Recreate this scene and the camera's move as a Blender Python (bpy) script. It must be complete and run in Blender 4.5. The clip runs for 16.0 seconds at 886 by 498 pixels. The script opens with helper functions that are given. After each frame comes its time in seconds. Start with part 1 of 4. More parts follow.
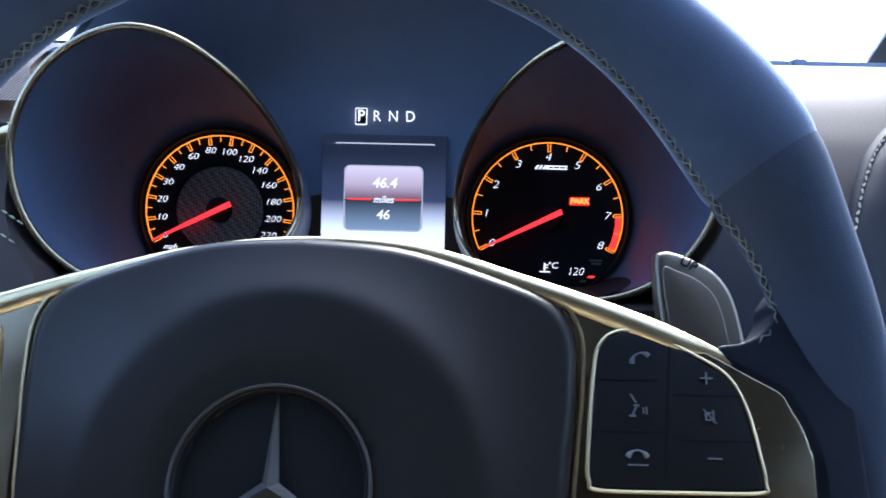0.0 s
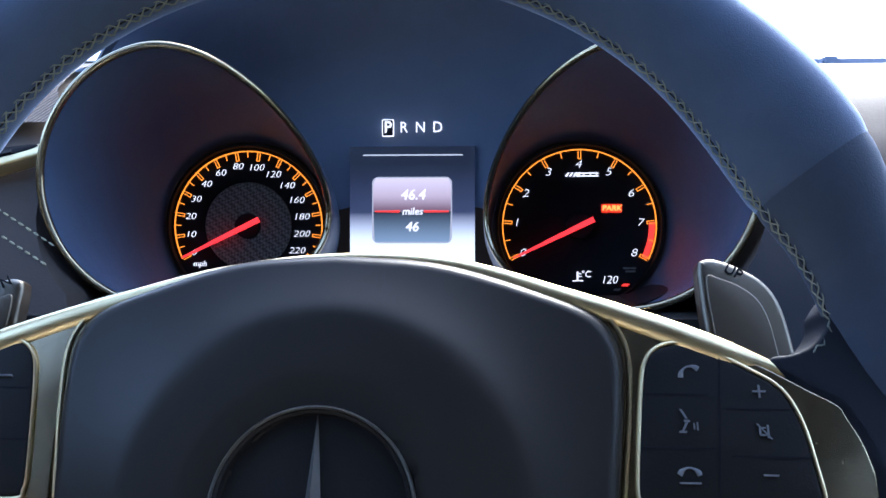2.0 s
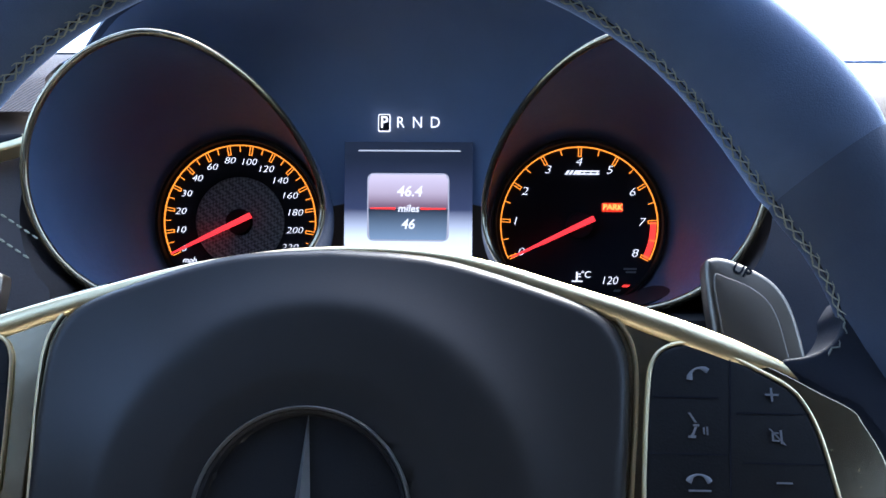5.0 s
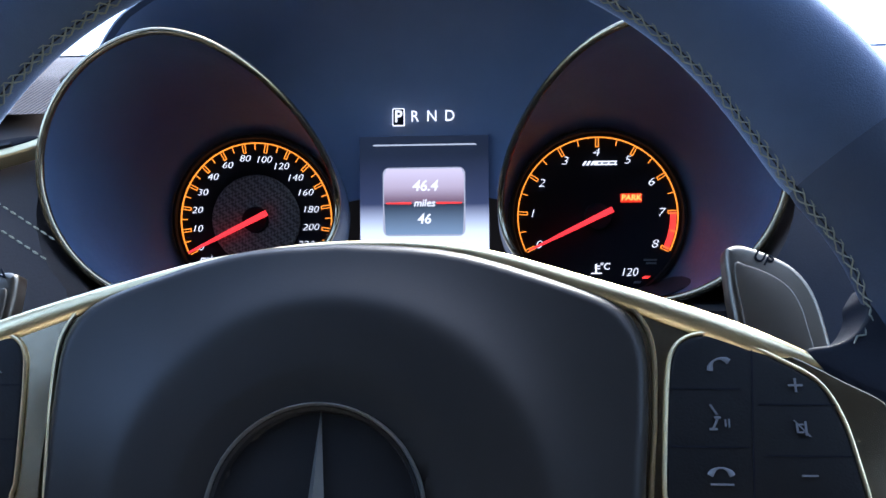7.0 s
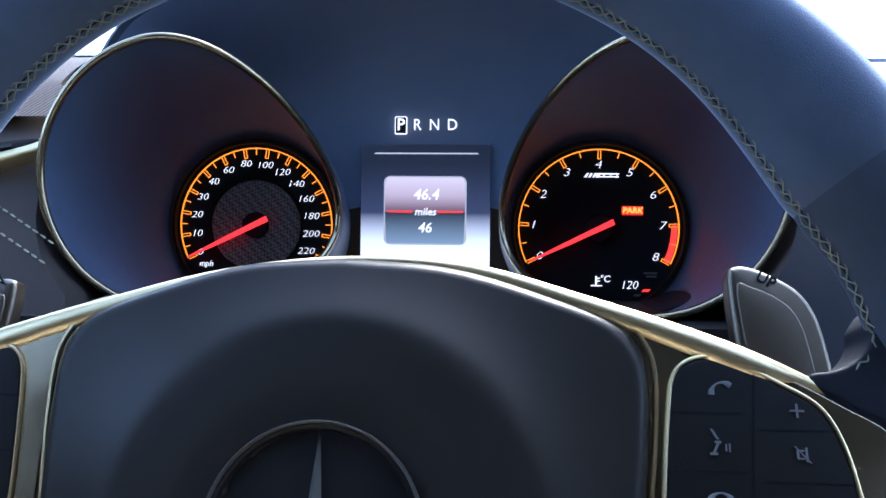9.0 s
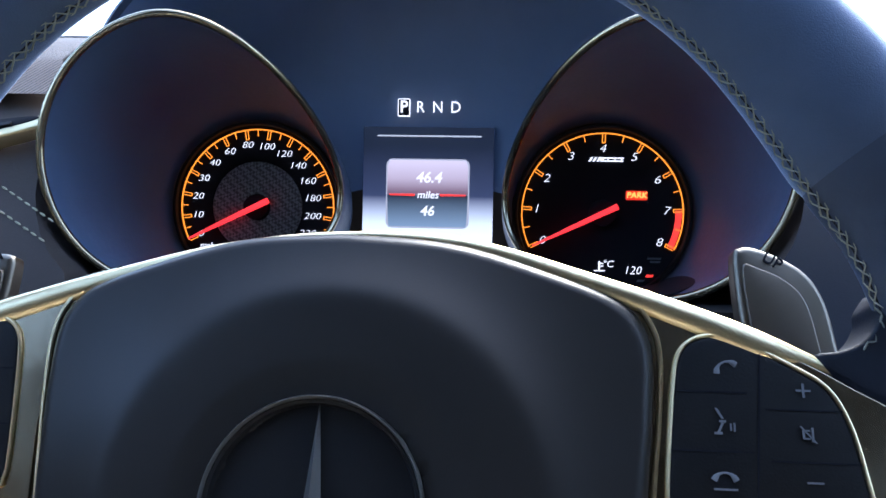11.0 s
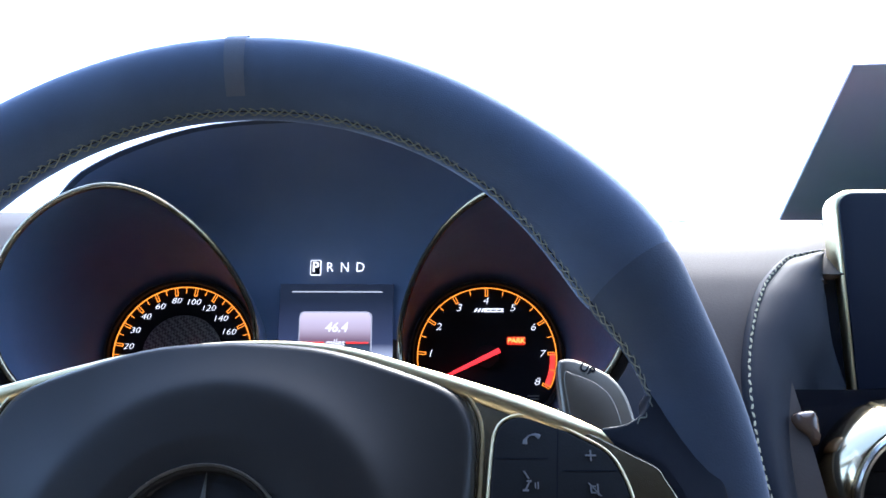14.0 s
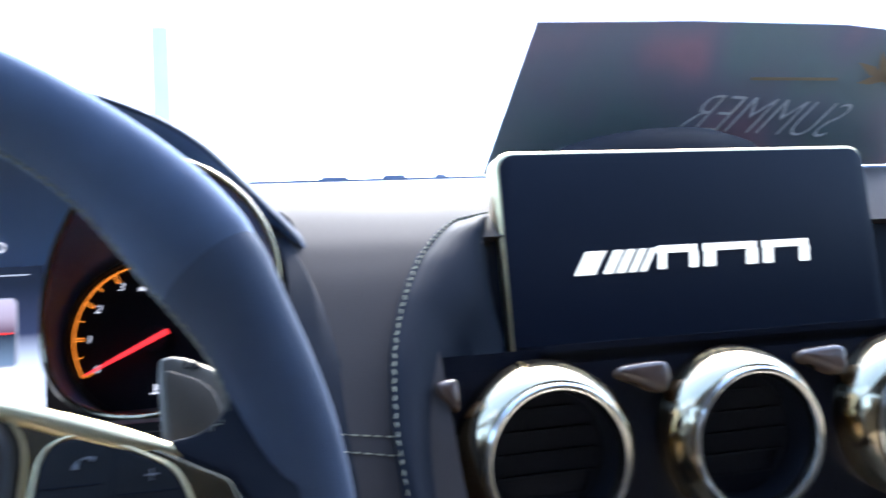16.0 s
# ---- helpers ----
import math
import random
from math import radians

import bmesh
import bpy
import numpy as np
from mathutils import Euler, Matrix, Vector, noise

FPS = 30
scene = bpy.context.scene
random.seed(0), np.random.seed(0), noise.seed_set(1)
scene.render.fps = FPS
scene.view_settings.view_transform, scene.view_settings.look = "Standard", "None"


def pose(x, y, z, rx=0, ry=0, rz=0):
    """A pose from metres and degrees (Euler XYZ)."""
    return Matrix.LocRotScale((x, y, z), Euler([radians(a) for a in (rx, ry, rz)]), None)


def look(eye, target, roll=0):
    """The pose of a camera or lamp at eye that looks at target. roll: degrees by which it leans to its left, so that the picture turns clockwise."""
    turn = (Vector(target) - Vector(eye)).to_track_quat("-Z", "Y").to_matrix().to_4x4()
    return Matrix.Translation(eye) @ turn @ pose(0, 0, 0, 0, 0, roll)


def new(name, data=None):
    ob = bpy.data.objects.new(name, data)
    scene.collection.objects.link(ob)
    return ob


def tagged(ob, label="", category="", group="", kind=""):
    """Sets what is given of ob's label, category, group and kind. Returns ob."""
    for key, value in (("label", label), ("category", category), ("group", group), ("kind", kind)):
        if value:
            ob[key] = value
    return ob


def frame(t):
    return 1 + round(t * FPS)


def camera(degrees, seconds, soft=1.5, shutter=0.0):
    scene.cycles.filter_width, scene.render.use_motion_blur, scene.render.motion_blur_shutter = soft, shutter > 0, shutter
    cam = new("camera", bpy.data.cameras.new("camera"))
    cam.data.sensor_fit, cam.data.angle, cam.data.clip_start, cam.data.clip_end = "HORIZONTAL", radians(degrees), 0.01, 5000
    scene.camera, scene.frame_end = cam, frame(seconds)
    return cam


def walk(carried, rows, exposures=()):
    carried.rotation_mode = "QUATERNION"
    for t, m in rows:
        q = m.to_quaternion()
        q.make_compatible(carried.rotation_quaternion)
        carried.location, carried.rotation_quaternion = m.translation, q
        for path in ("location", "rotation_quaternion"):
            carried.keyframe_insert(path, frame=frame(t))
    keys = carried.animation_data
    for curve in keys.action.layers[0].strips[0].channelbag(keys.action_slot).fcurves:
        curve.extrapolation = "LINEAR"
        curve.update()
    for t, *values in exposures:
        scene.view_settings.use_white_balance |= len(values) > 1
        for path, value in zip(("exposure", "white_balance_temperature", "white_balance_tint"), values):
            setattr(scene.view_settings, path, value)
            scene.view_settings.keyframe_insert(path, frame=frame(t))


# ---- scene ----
cam = camera(59.0, 16.0, shutter=0.6)
PATH = [
    (0, (0.0462, 0.0720, 0.7503), (-0.0005, 2.0704, 0.6898), 1.40),
    (0.5, (0.0432, 0.0710, 0.7511), (-0.0317, 2.0686, 0.6874), 0.20),
    (1, (0.0451, 0.0730, 0.7510), (-0.0018, 2.0720, 0.7091), -0.20),
    (1.5, (0.0423, 0.0739, 0.7511), (-0.0505, 2.0709, 0.6923), -0.30),
    (2, (0.0413, 0.0778, 0.7521), (-0.0626, 2.0746, 0.7108), 0.00),
    (2.5, (0.0404, 0.0787, 0.7531), (-0.0590, 2.0760, 0.7236), 0.50),
    (3, (0.0394, 0.0816, 0.7512), (-0.0466, 2.0797, 0.7321), 0.70),
    (3.5, (0.0394, 0.0835, 0.7522), (-0.0482, 2.0816, 0.7402), 0.90),
    (4, (0.0393, 0.0854, 0.7493), (-0.0455, 2.0836, 0.7322), 0.70),
    (6.5, (0.0412, 0.0912, 0.7492), (-0.0770, 2.0872, 0.7026), -0.10),
    (7, (0.0421, 0.0922, 0.7482), (-0.1029, 2.0864, 0.7048), -0.49),
    (7.5, (0.0422, 0.0931, 0.7492), (-0.1113, 2.0870, 0.7191), -0.09),
    (8, (0.0423, 0.0931, 0.7511), (-0.1015, 2.0876, 0.7156), 0.21),
    (10.5, (0.0375, 0.0950, 0.7532), (-0.1067, 2.0893, 0.7067), 1.01),
    (11, (0.0402, 0.0960, 0.7483), (-0.1028, 2.0899, 0.6857), 1.11),
    (11.5, (0.0412, 0.0950, 0.7483), (-0.1043, 2.0884, 0.6748), 1.10),
    (12, (0.0413, 0.0893, 0.7521), (-0.0818, 2.0850, 0.7076), 0.50),
    (12.5, (0.0432, 0.0874, 0.7501), (0.0271, 2.0868, 0.7929), -0.80),
    (13, (0.0519, 0.0672, 0.7516), (0.0556, 2.0503, 1.0107), -1.82),
    (13.5, (0.0725, 0.0326, 0.7190), (0.0873, 1.9940, 1.1098), -0.25),
    (14, (0.0726, 0.0346, 0.7199), (0.0534, 1.9907, 1.1363), 0.24),
    (14.5, (0.0935, 0.0480, 0.7373), (0.2588, 1.9960, 1.1592), -0.75),
    (15, (0.1024, 0.0538, 0.7426), (0.3354, 2.0056, 1.1114), -1.73),
    (15.5, (0.1186, 0.0509, 0.7390), (0.4441, 2.0060, 1.0065), -2.79),
    (16, (0.1512, 0.0461, 0.7385), (0.6290, 1.9726, 0.9841), -4.55),
]
EXPOSURE = 3.58
walk(cam, [(t, look(eye, target, roll)) for t, eye, target, roll in PATH], [(0, EXPOSURE - 0.05, 5600, 10), (0.5, EXPOSURE + 0.2, 5600, 10), (2, EXPOSURE + 0.05, 5600, 10), (12.5, EXPOSURE, 5600, 10), (13.5, EXPOSURE + 0.15, 5600, 10), (16, EXPOSURE + 0.1, 5600, 10)])

# ---- world and light ----
world = bpy.data.worlds.new("sky")
scene.world = world
world.use_nodes = True
wn = world.node_tree.nodes
sky = wn.new("ShaderNodeTexSky")
sky.sky_type = 'NISHITA'
sky.sun_disc = False
sky.sun_elevation = radians(52)
sky.sun_rotation = radians(25)
sky.dust_density = 3.0
wn["Background"].inputs["Strength"].default_value = 0.12
world.node_tree.links.new(sky.outputs["Color"], wn["Background"].inputs["Color"])
sun = new("sun", bpy.data.lights.new("sun", 'SUN'))
sun.data.energy = 0.8
sun.data.angle = radians(25)
sun.data.color = (1.0, 0.95, 0.87)
sun.matrix_world = look((3.0, 7.0, 9.5), (0, 0, 0))

# ---- materials ----


def mat(name, base, rough=0.5, metal=0.0, var=0.15, scale=40.0, bump=0.0, bump_scale=400.0, coat=0.0, sheen=0.0, spec=0.5):
    """A surface with soft large-scale variation, fine grain in its roughness and a fine relief."""
    m = bpy.data.materials.new(name)
    m.use_nodes = True
    nt = m.node_tree
    b = nt.nodes["Principled BSDF"]
    b.inputs["Metallic"].default_value = metal
    b.inputs["Coat Weight"].default_value = coat
    b.inputs["Coat Roughness"].default_value = 0.05
    b.inputs["Specular IOR Level"].default_value = spec
    b.inputs["Sheen Weight"].default_value = sheen
    b.inputs["Sheen Tint"].default_value = (0.55, 0.70, 1.0, 1)
    tc = nt.nodes.new("ShaderNodeTexCoord")
    n1 = nt.nodes.new("ShaderNodeTexNoise")
    n1.inputs["Scale"].default_value = scale
    n1.inputs["Detail"].default_value = 4
    nt.links.new(tc.outputs["Object"], n1.inputs["Vector"])
    ramp = nt.nodes.new("ShaderNodeMixRGB")
    ramp.inputs[1].default_value = (*[c * (1 - var) for c in base], 1)
    ramp.inputs[2].default_value = (*[min(1, c * (1 + var)) for c in base], 1)
    nt.links.new(n1.outputs["Fac"], ramp.inputs[0])
    nt.links.new(ramp.outputs[0], b.inputs["Base Color"])
    n2 = nt.nodes.new("ShaderNodeTexNoise")
    n2.inputs["Scale"].default_value = bump_scale
    n2.inputs["Detail"].default_value = 3
    nt.links.new(tc.outputs["Object"], n2.inputs["Vector"])
    mr = nt.nodes.new("ShaderNodeMapRange")
    mr.inputs["To Min"].default_value = max(0.02, rough - 0.08)
    mr.inputs["To Max"].default_value = min(1.0, rough + 0.08)
    nt.links.new(n2.outputs["Fac"], mr.inputs["Value"])
    nt.links.new(mr.outputs["Result"], b.inputs["Roughness"])
    if bump:
        bp = nt.nodes.new("ShaderNodeBump")
        bp.inputs["Strength"].default_value = bump
        bp.inputs["Distance"].default_value = 0.0006
        nt.links.new(n2.outputs["Fac"], bp.inputs["Height"])
        nt.links.new(bp.outputs["Normal"], b.inputs["Normal"])
    return m


def glow(name, color, strength):
    """A lit display element."""
    m = bpy.data.materials.new(name)
    m.use_nodes = True
    b = m.node_tree.nodes["Principled BSDF"]
    b.inputs["Base Color"].default_value = (0.02, 0.02, 0.02, 1)
    b.inputs["Emission Color"].default_value = (*color, 1)
    b.inputs["Emission Strength"].default_value = strength
    return m


def glow_ramp(name, stops, strength, z0, z1):
    """A lit display whose colour runs from its lower to its upper edge."""
    m = glow(name, (1, 1, 1), strength)
    nt = m.node_tree
    tc = nt.nodes.new("ShaderNodeTexCoord")
    sep = nt.nodes.new("ShaderNodeSeparateXYZ")
    mr = nt.nodes.new("ShaderNodeMapRange")
    mr.inputs["From Min"].default_value, mr.inputs["From Max"].default_value = z0, z1
    cr = nt.nodes.new("ShaderNodeValToRGB")
    while len(cr.color_ramp.elements) < len(stops):
        cr.color_ramp.elements.new(0.5)
    for e, (p, c) in zip(cr.color_ramp.elements, stops):
        e.position, e.color = p, (*c, 1)
    nt.links.new(tc.outputs["Object"], sep.inputs[0])
    nt.links.new(sep.outputs["Y"], mr.inputs["Value"])
    nt.links.new(mr.outputs["Result"], cr.inputs["Fac"])
    nt.links.new(cr.outputs["Color"], nt.nodes["Principled BSDF"].inputs["Emission Color"])
    return m


def woven(name, c1, c2, size, rough=0.5, coat=0.0):
    """A fine chequered weave, for carbon and speaker cloth."""
    m = mat(name, c1, rough, 0.0, 0.1, coat=coat)
    nt = m.node_tree
    tc = nt.nodes.new("ShaderNodeTexCoord")
    ck = nt.nodes.new("ShaderNodeTexChecker")
    ck.inputs["Color1"].default_value, ck.inputs["Color2"].default_value = (*c1, 1), (*c2, 1)
    ck.inputs["Scale"].default_value = 1.0 / size
    mp = nt.nodes.new("ShaderNodeMapping")
    mp.inputs["Rotation"].default_value = (radians(45), radians(35), radians(45))
    nt.links.new(tc.outputs["Object"], mp.inputs[0])
    nt.links.new(mp.outputs[0], ck.inputs["Vector"])
    nt.links.new(ck.outputs["Color"], nt.nodes["Principled BSDF"].inputs["Base Color"])
    bp = nt.nodes.new("ShaderNodeBump")
    bp.inputs["Strength"].default_value, bp.inputs["Distance"].default_value = 0.5, 0.0004
    nt.links.new(ck.outputs["Fac"], bp.inputs["Height"])
    nt.links.new(bp.outputs["Normal"], nt.nodes["Principled BSDF"].inputs["Normal"])
    return m


def clear_glass(name):
    m = bpy.data.materials.new(name)
    m.use_nodes = True
    nt = m.node_tree
    out = nt.nodes["Material Output"]
    tr, gl, fr, mix = (nt.nodes.new("ShaderNode" + k) for k in ("BsdfTransparent", "BsdfGlossy", "Fresnel", "MixShader"))
    tr.inputs["Color"].default_value = (0.93, 0.97, 0.96, 1)
    gl.inputs["Roughness"].default_value = 0.02
    fr.inputs["IOR"].default_value = 1.25
    dim = nt.nodes.new("ShaderNodeMath")
    dim.operation = 'MULTIPLY'
    dim.inputs[1].default_value = 0.15
    nt.links.new(fr.outputs[0], dim.inputs[0])
    nt.links.new(dim.outputs[0], mix.inputs[0])
    nt.links.new(tr.outputs[0], mix.inputs[1])
    nt.links.new(gl.outputs[0], mix.inputs[2])
    nt.links.new(mix.outputs[0], out.inputs[0])
    return m


# base brighter and bluer than black suede, to carry the haze over the rim
SUEDE = mat("hazed_suede", (0.050, 0.072, 0.117), 0.9, 0, 0.2, 60, 0.22, 2200, sheen=0.55, spec=0.3)
# darker than the upper rim: its shade is put into the colour
GRIP = mat("shaded_grip", (0.036, 0.050, 0.079), 0.75, 0, 0.15, 60, 0.2, 1500, sheen=0.1, spec=0.25)
LEATHER = mat("black_leather", (0.014, 0.016, 0.022), 0.62, 0, 0.12, 50, 0.12, 1400, spec=0.11)
AIRBAG = mat("airbag_skin", (0.0190, 0.0172, 0.0155), 0.38, 0, 0.12, 40, 0.04, 1600, spec=0.21)
HOOD = mat("hood_leather", (0.040, 0.048, 0.066), 0.7, 0, 0.10, 40, 0.3, 900, sheen=0.15, spec=0.3)
# black lifted to blue-grey: veiling haze put into the base colour
HAZEDBLACK = mat("hazed_black", (0.150, 0.185, 0.265), 0.7, 0, 0.1, 40, spec=0.3)
DASH = mat("grey_brown_leather", (0.050, 0.041, 0.036), 0.66, 0, 0.10, 25, 0.16, 900, spec=0.14)
PLASTIC = mat("black_plastic", (0.0085, 0.0083, 0.0085), 0.48, 0, 0.1, 60, 0.12, 1500, spec=0.22)
GLOSS = mat("black_gloss", (0.008, 0.009, 0.014), 0.22, 0, 0.1, 30, spec=0.28)
MATTE = mat("instrument_black", (0.010, 0.011, 0.015), 0.8, 0, 0.1, 30, spec=0.1)
# tube walls: black raised to navy, with the haze painted into the base
TUBE = mat("tube_hazed_black", (0.068, 0.095, 0.150), 0.42, 0, 0.2, 30, spec=0.4)
POLISHED = mat("polished_silver", (0.50, 0.41, 0.26), 0.13, 1.0, 0.05, 60)
SATIN = mat("satin_aluminium", (0.78, 0.64, 0.36), 0.34, 1.0, 0.06, 60, 0.1, 1500)
CHROME = mat("chrome", (0.74, 0.71, 0.63), 0.17, 1.0, 0.05, 40)
DARKMETAL = mat("smoked_metal", (0.16, 0.14, 0.11), 0.36, 1.0, 0.06, 60)
SCREENGLASS = mat("display_glass", (0.010, 0.013, 0.023), 0.45, 0, 0.1, 30, spec=0.2)
# satin metal with a dim cabin reflection painted in as a darker base
SPOKE = mat("satin_dim_reflection", (0.25, 0.205, 0.13), 0.24, 1.0, 0.06, 60)
EMBLEM = mat("emblem_silver", (0.36, 0.35, 0.32), 0.36, 0.9, 0.05, 60)
LIP = mat("lip_metal", (0.32, 0.265, 0.165), 0.18, 1.0, 0.03, 20, 0, 40)
PADDLE = mat("paddle_grey", (0.120, 0.103, 0.080), 0.38, 0.8, 0.1, 40)
SMOKED = mat("smoked_brown_gloss", (0.090, 0.056, 0.038), 0.2, 0.0, 0.4, 120, coat=0.3, spec=0.4)
THREAD = mat("pale_thread", (0.40, 0.37, 0.24), 0.8, 0, 0.15, 200)
THREADG = mat("grey_thread", (0.17, 0.185, 0.150), 0.8, 0, 0.2, 200)
PRINT = mat("grey_print", (0.15, 0.155, 0.16), 0.6, 0, 0.1, 80)
MESHCLOTH = mat("speaker_mesh", (0.05, 0.04, 0.036), 0.7, 0, 0.1, 60, spec=0.2)
mn = MESHCLOTH.node_tree
wave, wramp, wbump = mn.nodes.new("ShaderNodeTexWave"), mn.nodes.new("ShaderNodeMixRGB"), mn.nodes.new("ShaderNodeBump")
wmap = mn.nodes.new("ShaderNodeMapping")
wmap.inputs["Rotation"].default_value = (0, radians(-28), 0)
wave.inputs["Scale"].default_value = 150
wave.inputs["Distortion"].default_value = 0.4
wramp.inputs[1].default_value, wramp.inputs[2].default_value = (0.014, 0.012, 0.012, 1), (0.085, 0.068, 0.060, 1)
wbump.inputs["Strength"].default_value, wbump.inputs["Distance"].default_value = 0.6, 0.0005
mn.links.new(mn.nodes["Texture Coordinate"].outputs["Object"], wmap.inputs[0])
mn.links.new(wmap.outputs[0], wave.inputs["Vector"])
mn.links.new(wave.outputs["Fac"], wramp.inputs[0])
mn.links.new(wramp.outputs[0], mn.nodes["Principled BSDF"].inputs["Base Color"])
mn.links.new(wave.outputs["Fac"], wbump.inputs["Height"])
mn.links.new(wbump.outputs[0], mn.nodes["Principled BSDF"].inputs["Normal"])
DIALMESH = woven("dial_mesh", (0.060, 0.060, 0.056), (0.20, 0.20, 0.19), 0.0016, 0.5)
SHELL = mat("grey_trim", (0.24, 0.22, 0.19), 0.8, 0, 0.1, 8, 0.2, 300)
DOORTRIM = mat("dark_trim", (0.055, 0.052, 0.048), 0.8, 0, 0.1, 8, 0.2, 300)
HEADLINER = mat("dark_headliner", (0.06, 0.057, 0.053), 0.9, 0, 0.08, 10, 0.2, 600)
CONCRETE = mat("pale_concrete", (0.55, 0.52, 0.47), 0.9, 0, 0.15, 0.6, 0.3, 12)
STEEL = mat("painted_steel", (0.27, 0.33, 0.37), 0.5, 0, 0.1, 3)
# print colours lightened throughout, for the windscreen haze over the poster
CARD = mat("hazed_poster", (0.150, 0.148, 0.165), 0.35, 0, 0.4, 6, coat=0.2)
cn = CARD.node_tree
cnoise, cramp = cn.nodes.new("ShaderNodeTexNoise"), cn.nodes.new("ShaderNodeValToRGB")
cnoise.inputs["Scale"].default_value, cnoise.inputs["Detail"].default_value = 7.0, 2.0
for p, c in ((0.40, (0.25, 0.32, 0.34, 1)), (0.52, (0.28, 0.28, 0.35, 1)), (0.62, (0.44, 0.29, 0.36, 1))):
    e = cramp.color_ramp.elements.new(p)
    e.color = c
cramp.color_ramp.elements[0].color, cramp.color_ramp.elements[-1].color = (0.14, 0.18, 0.20, 1), (0.23, 0.18, 0.23, 1)
cn.links.new(cn.nodes["Texture Coordinate"].outputs["Object"], cnoise.inputs["Vector"])
cn.links.new(cnoise.outputs["Fac"], cramp.inputs["Fac"])
cn.links.new(cramp.outputs["Color"], cn.nodes["Principled BSDF"].inputs["Base Color"])
CARDINK = mat("poster_print", (0.88, 0.88, 0.90), 0.5, 0, 0.2, 40)
CARDWARM = mat("poster_warm_print", (0.40, 0.30, 0.18), 0.5, 0, 0.2, 40)
GLASS = clear_glass("clear_glass")
ORANGE = glow("lit_orange", (1.0, 0.27, 0.02), 0.136)
RED = glow("lit_red", (1.0, 0.03, 0.035), 0.156)
REDSOFT = glow("lit_soft_red", (1.0, 0.04, 0.03), 0.128)
WHITE = glow("lit_white", (0.95, 0.93, 1.0), 0.111)
AMBER = glow("lit_amber", (1.0, 0.34, 0.06), 0.214)
LOGO = glow("lit_pale_logo", (1.0, 1.0, 0.93), 0.154)
BASEGLOW = glow_ramp("lit_display_ground", [(0.0, (0.85, 0.88, 1.0)), (0.42, (0.50, 0.54, 0.66)), (0.60, (0.10, 0.11, 0.17)), (0.63, (0.025, 0.032, 0.07)), (1.0, (0.005, 0.007, 0.016))], 0.165, -0.040, 0.036)
BOXTOP = glow_ramp("lit_lavender", [(0.0, (0.20, 0.12, 0.17)), (0.4, (0.50, 0.40, 0.50)), (1.0, (0.70, 0.60, 0.74))], 0.103, 0.010, 0.028)
BOXLOW = glow_ramp("lit_teal", [(0.0, (0.18, 0.25, 0.36)), (1.0, (0.014, 0.020, 0.034))], 0.124, -0.009, 0.008)

# ---- mesh helpers ----


def part(name, bm, material, parent=None, label="", smooth=True):
    """Links a bmesh as one mesh object under a thing or a part."""
    me = bpy.data.meshes.new(name)
    bmesh.ops.recalc_face_normals(bm, faces=bm.faces)
    bm.to_mesh(me)
    bm.free()
    if material:
        me.materials.append(material)
    if smooth:
        me.set_sharp_from_angle(angle=radians(38))
        me.polygons.foreach_set("use_smooth", [True] * len(me.polygons))
    ob = new(name, me)
    ob.parent = parent
    if label:
        tagged(ob, label)
    return ob


def twin(ob, parent, m):
    """Another piece on the same mesh."""
    o = new(ob.name.split(".")[0], ob.data)
    o.parent = parent
    o.matrix_basis = m
    return o


def thing(name, label, category, m=None, group="", kind=""):
    e = new(name)
    e.empty_display_size = 0.02
    if m:
        e.matrix_world = m
    return tagged(e, label, category, group, kind)


def loft(rings, closed=True, cap0=False, cap1=False):
    bm = bmesh.new()
    vs = [[bm.verts.new(p) for p in r] for r in rings]
    n = len(rings[0])
    for a, b in zip(vs, vs[1:]):
        for i in range(n if closed else n - 1):
            j = (i + 1) % n
            bm.faces.new((a[i], a[j], b[j], b[i]))
    if cap0:
        bm.faces.new(vs[0])
    if cap1:
        bm.faces.new(vs[-1])
    bmesh.ops.triangulate(bm, faces=[f for f in bm.faces if len(f.verts) > 4])
    return bm


def revolve(profile, seg=64, cx=0.0, cy=0.0, sx=1.0, sy=1.0):
    """Turns (radius, height) pairs round the local z axis."""
    rings = []
    for r, z in profile:
        rings.append([(cx + r * sx * math.cos(2 * math.pi * i / seg), cy + r * sy * math.sin(2 * math.pi * i / seg), z) for i in range(seg)])
    return loft(rings, True)


def disc(r, z, cx=0.0, cy=0.0, seg=64):
    bm = bmesh.new()
    bm.faces.new([bm.verts.new((cx + r * math.cos(2 * math.pi * i / seg), cy + r * math.sin(2 * math.pi * i / seg), z)) for i in range(seg)])
    return bm


def inset(outline, d):
    """Moves a counter-clockwise outline inwards by d."""
    out, n = [], len(outline)
    for i in range(n):
        p, a, b = Vector(outline[i]), Vector(outline[i - 1]), Vector(outline[(i + 1) % n])
        e1, e2 = (p - a).normalized(), (b - p).normalized()
        n1, n2 = Vector((-e1.y, e1.x)), Vector((-e2.y, e2.x))
        k = n1 + n2
        k = k / max(0.35, k.length_squared / 2)
        out.append(tuple(p + k * d))
    return out


def ccw(o):
    s = sum(a[0] * b[1] - b[0] * a[1] for a, b in zip(o, o[1:] + o[:1]))
    return list(o) if s > 0 else list(o)[::-1]


def slab(outline, z0, z1, r=0.001, steps=3):
    """A plate with a rounded upper edge."""
    o = ccw(outline)
    rings = [[(x, y, z0) for x, y in o]]
    for i in range(steps + 1):
        a = math.pi / 2 * i / steps
        rings.append([(x, y, z1 - r + r * math.sin(a)) for x, y in inset(o, r * (1 - math.cos(a)))])
    return loft(rings, True, True, True)


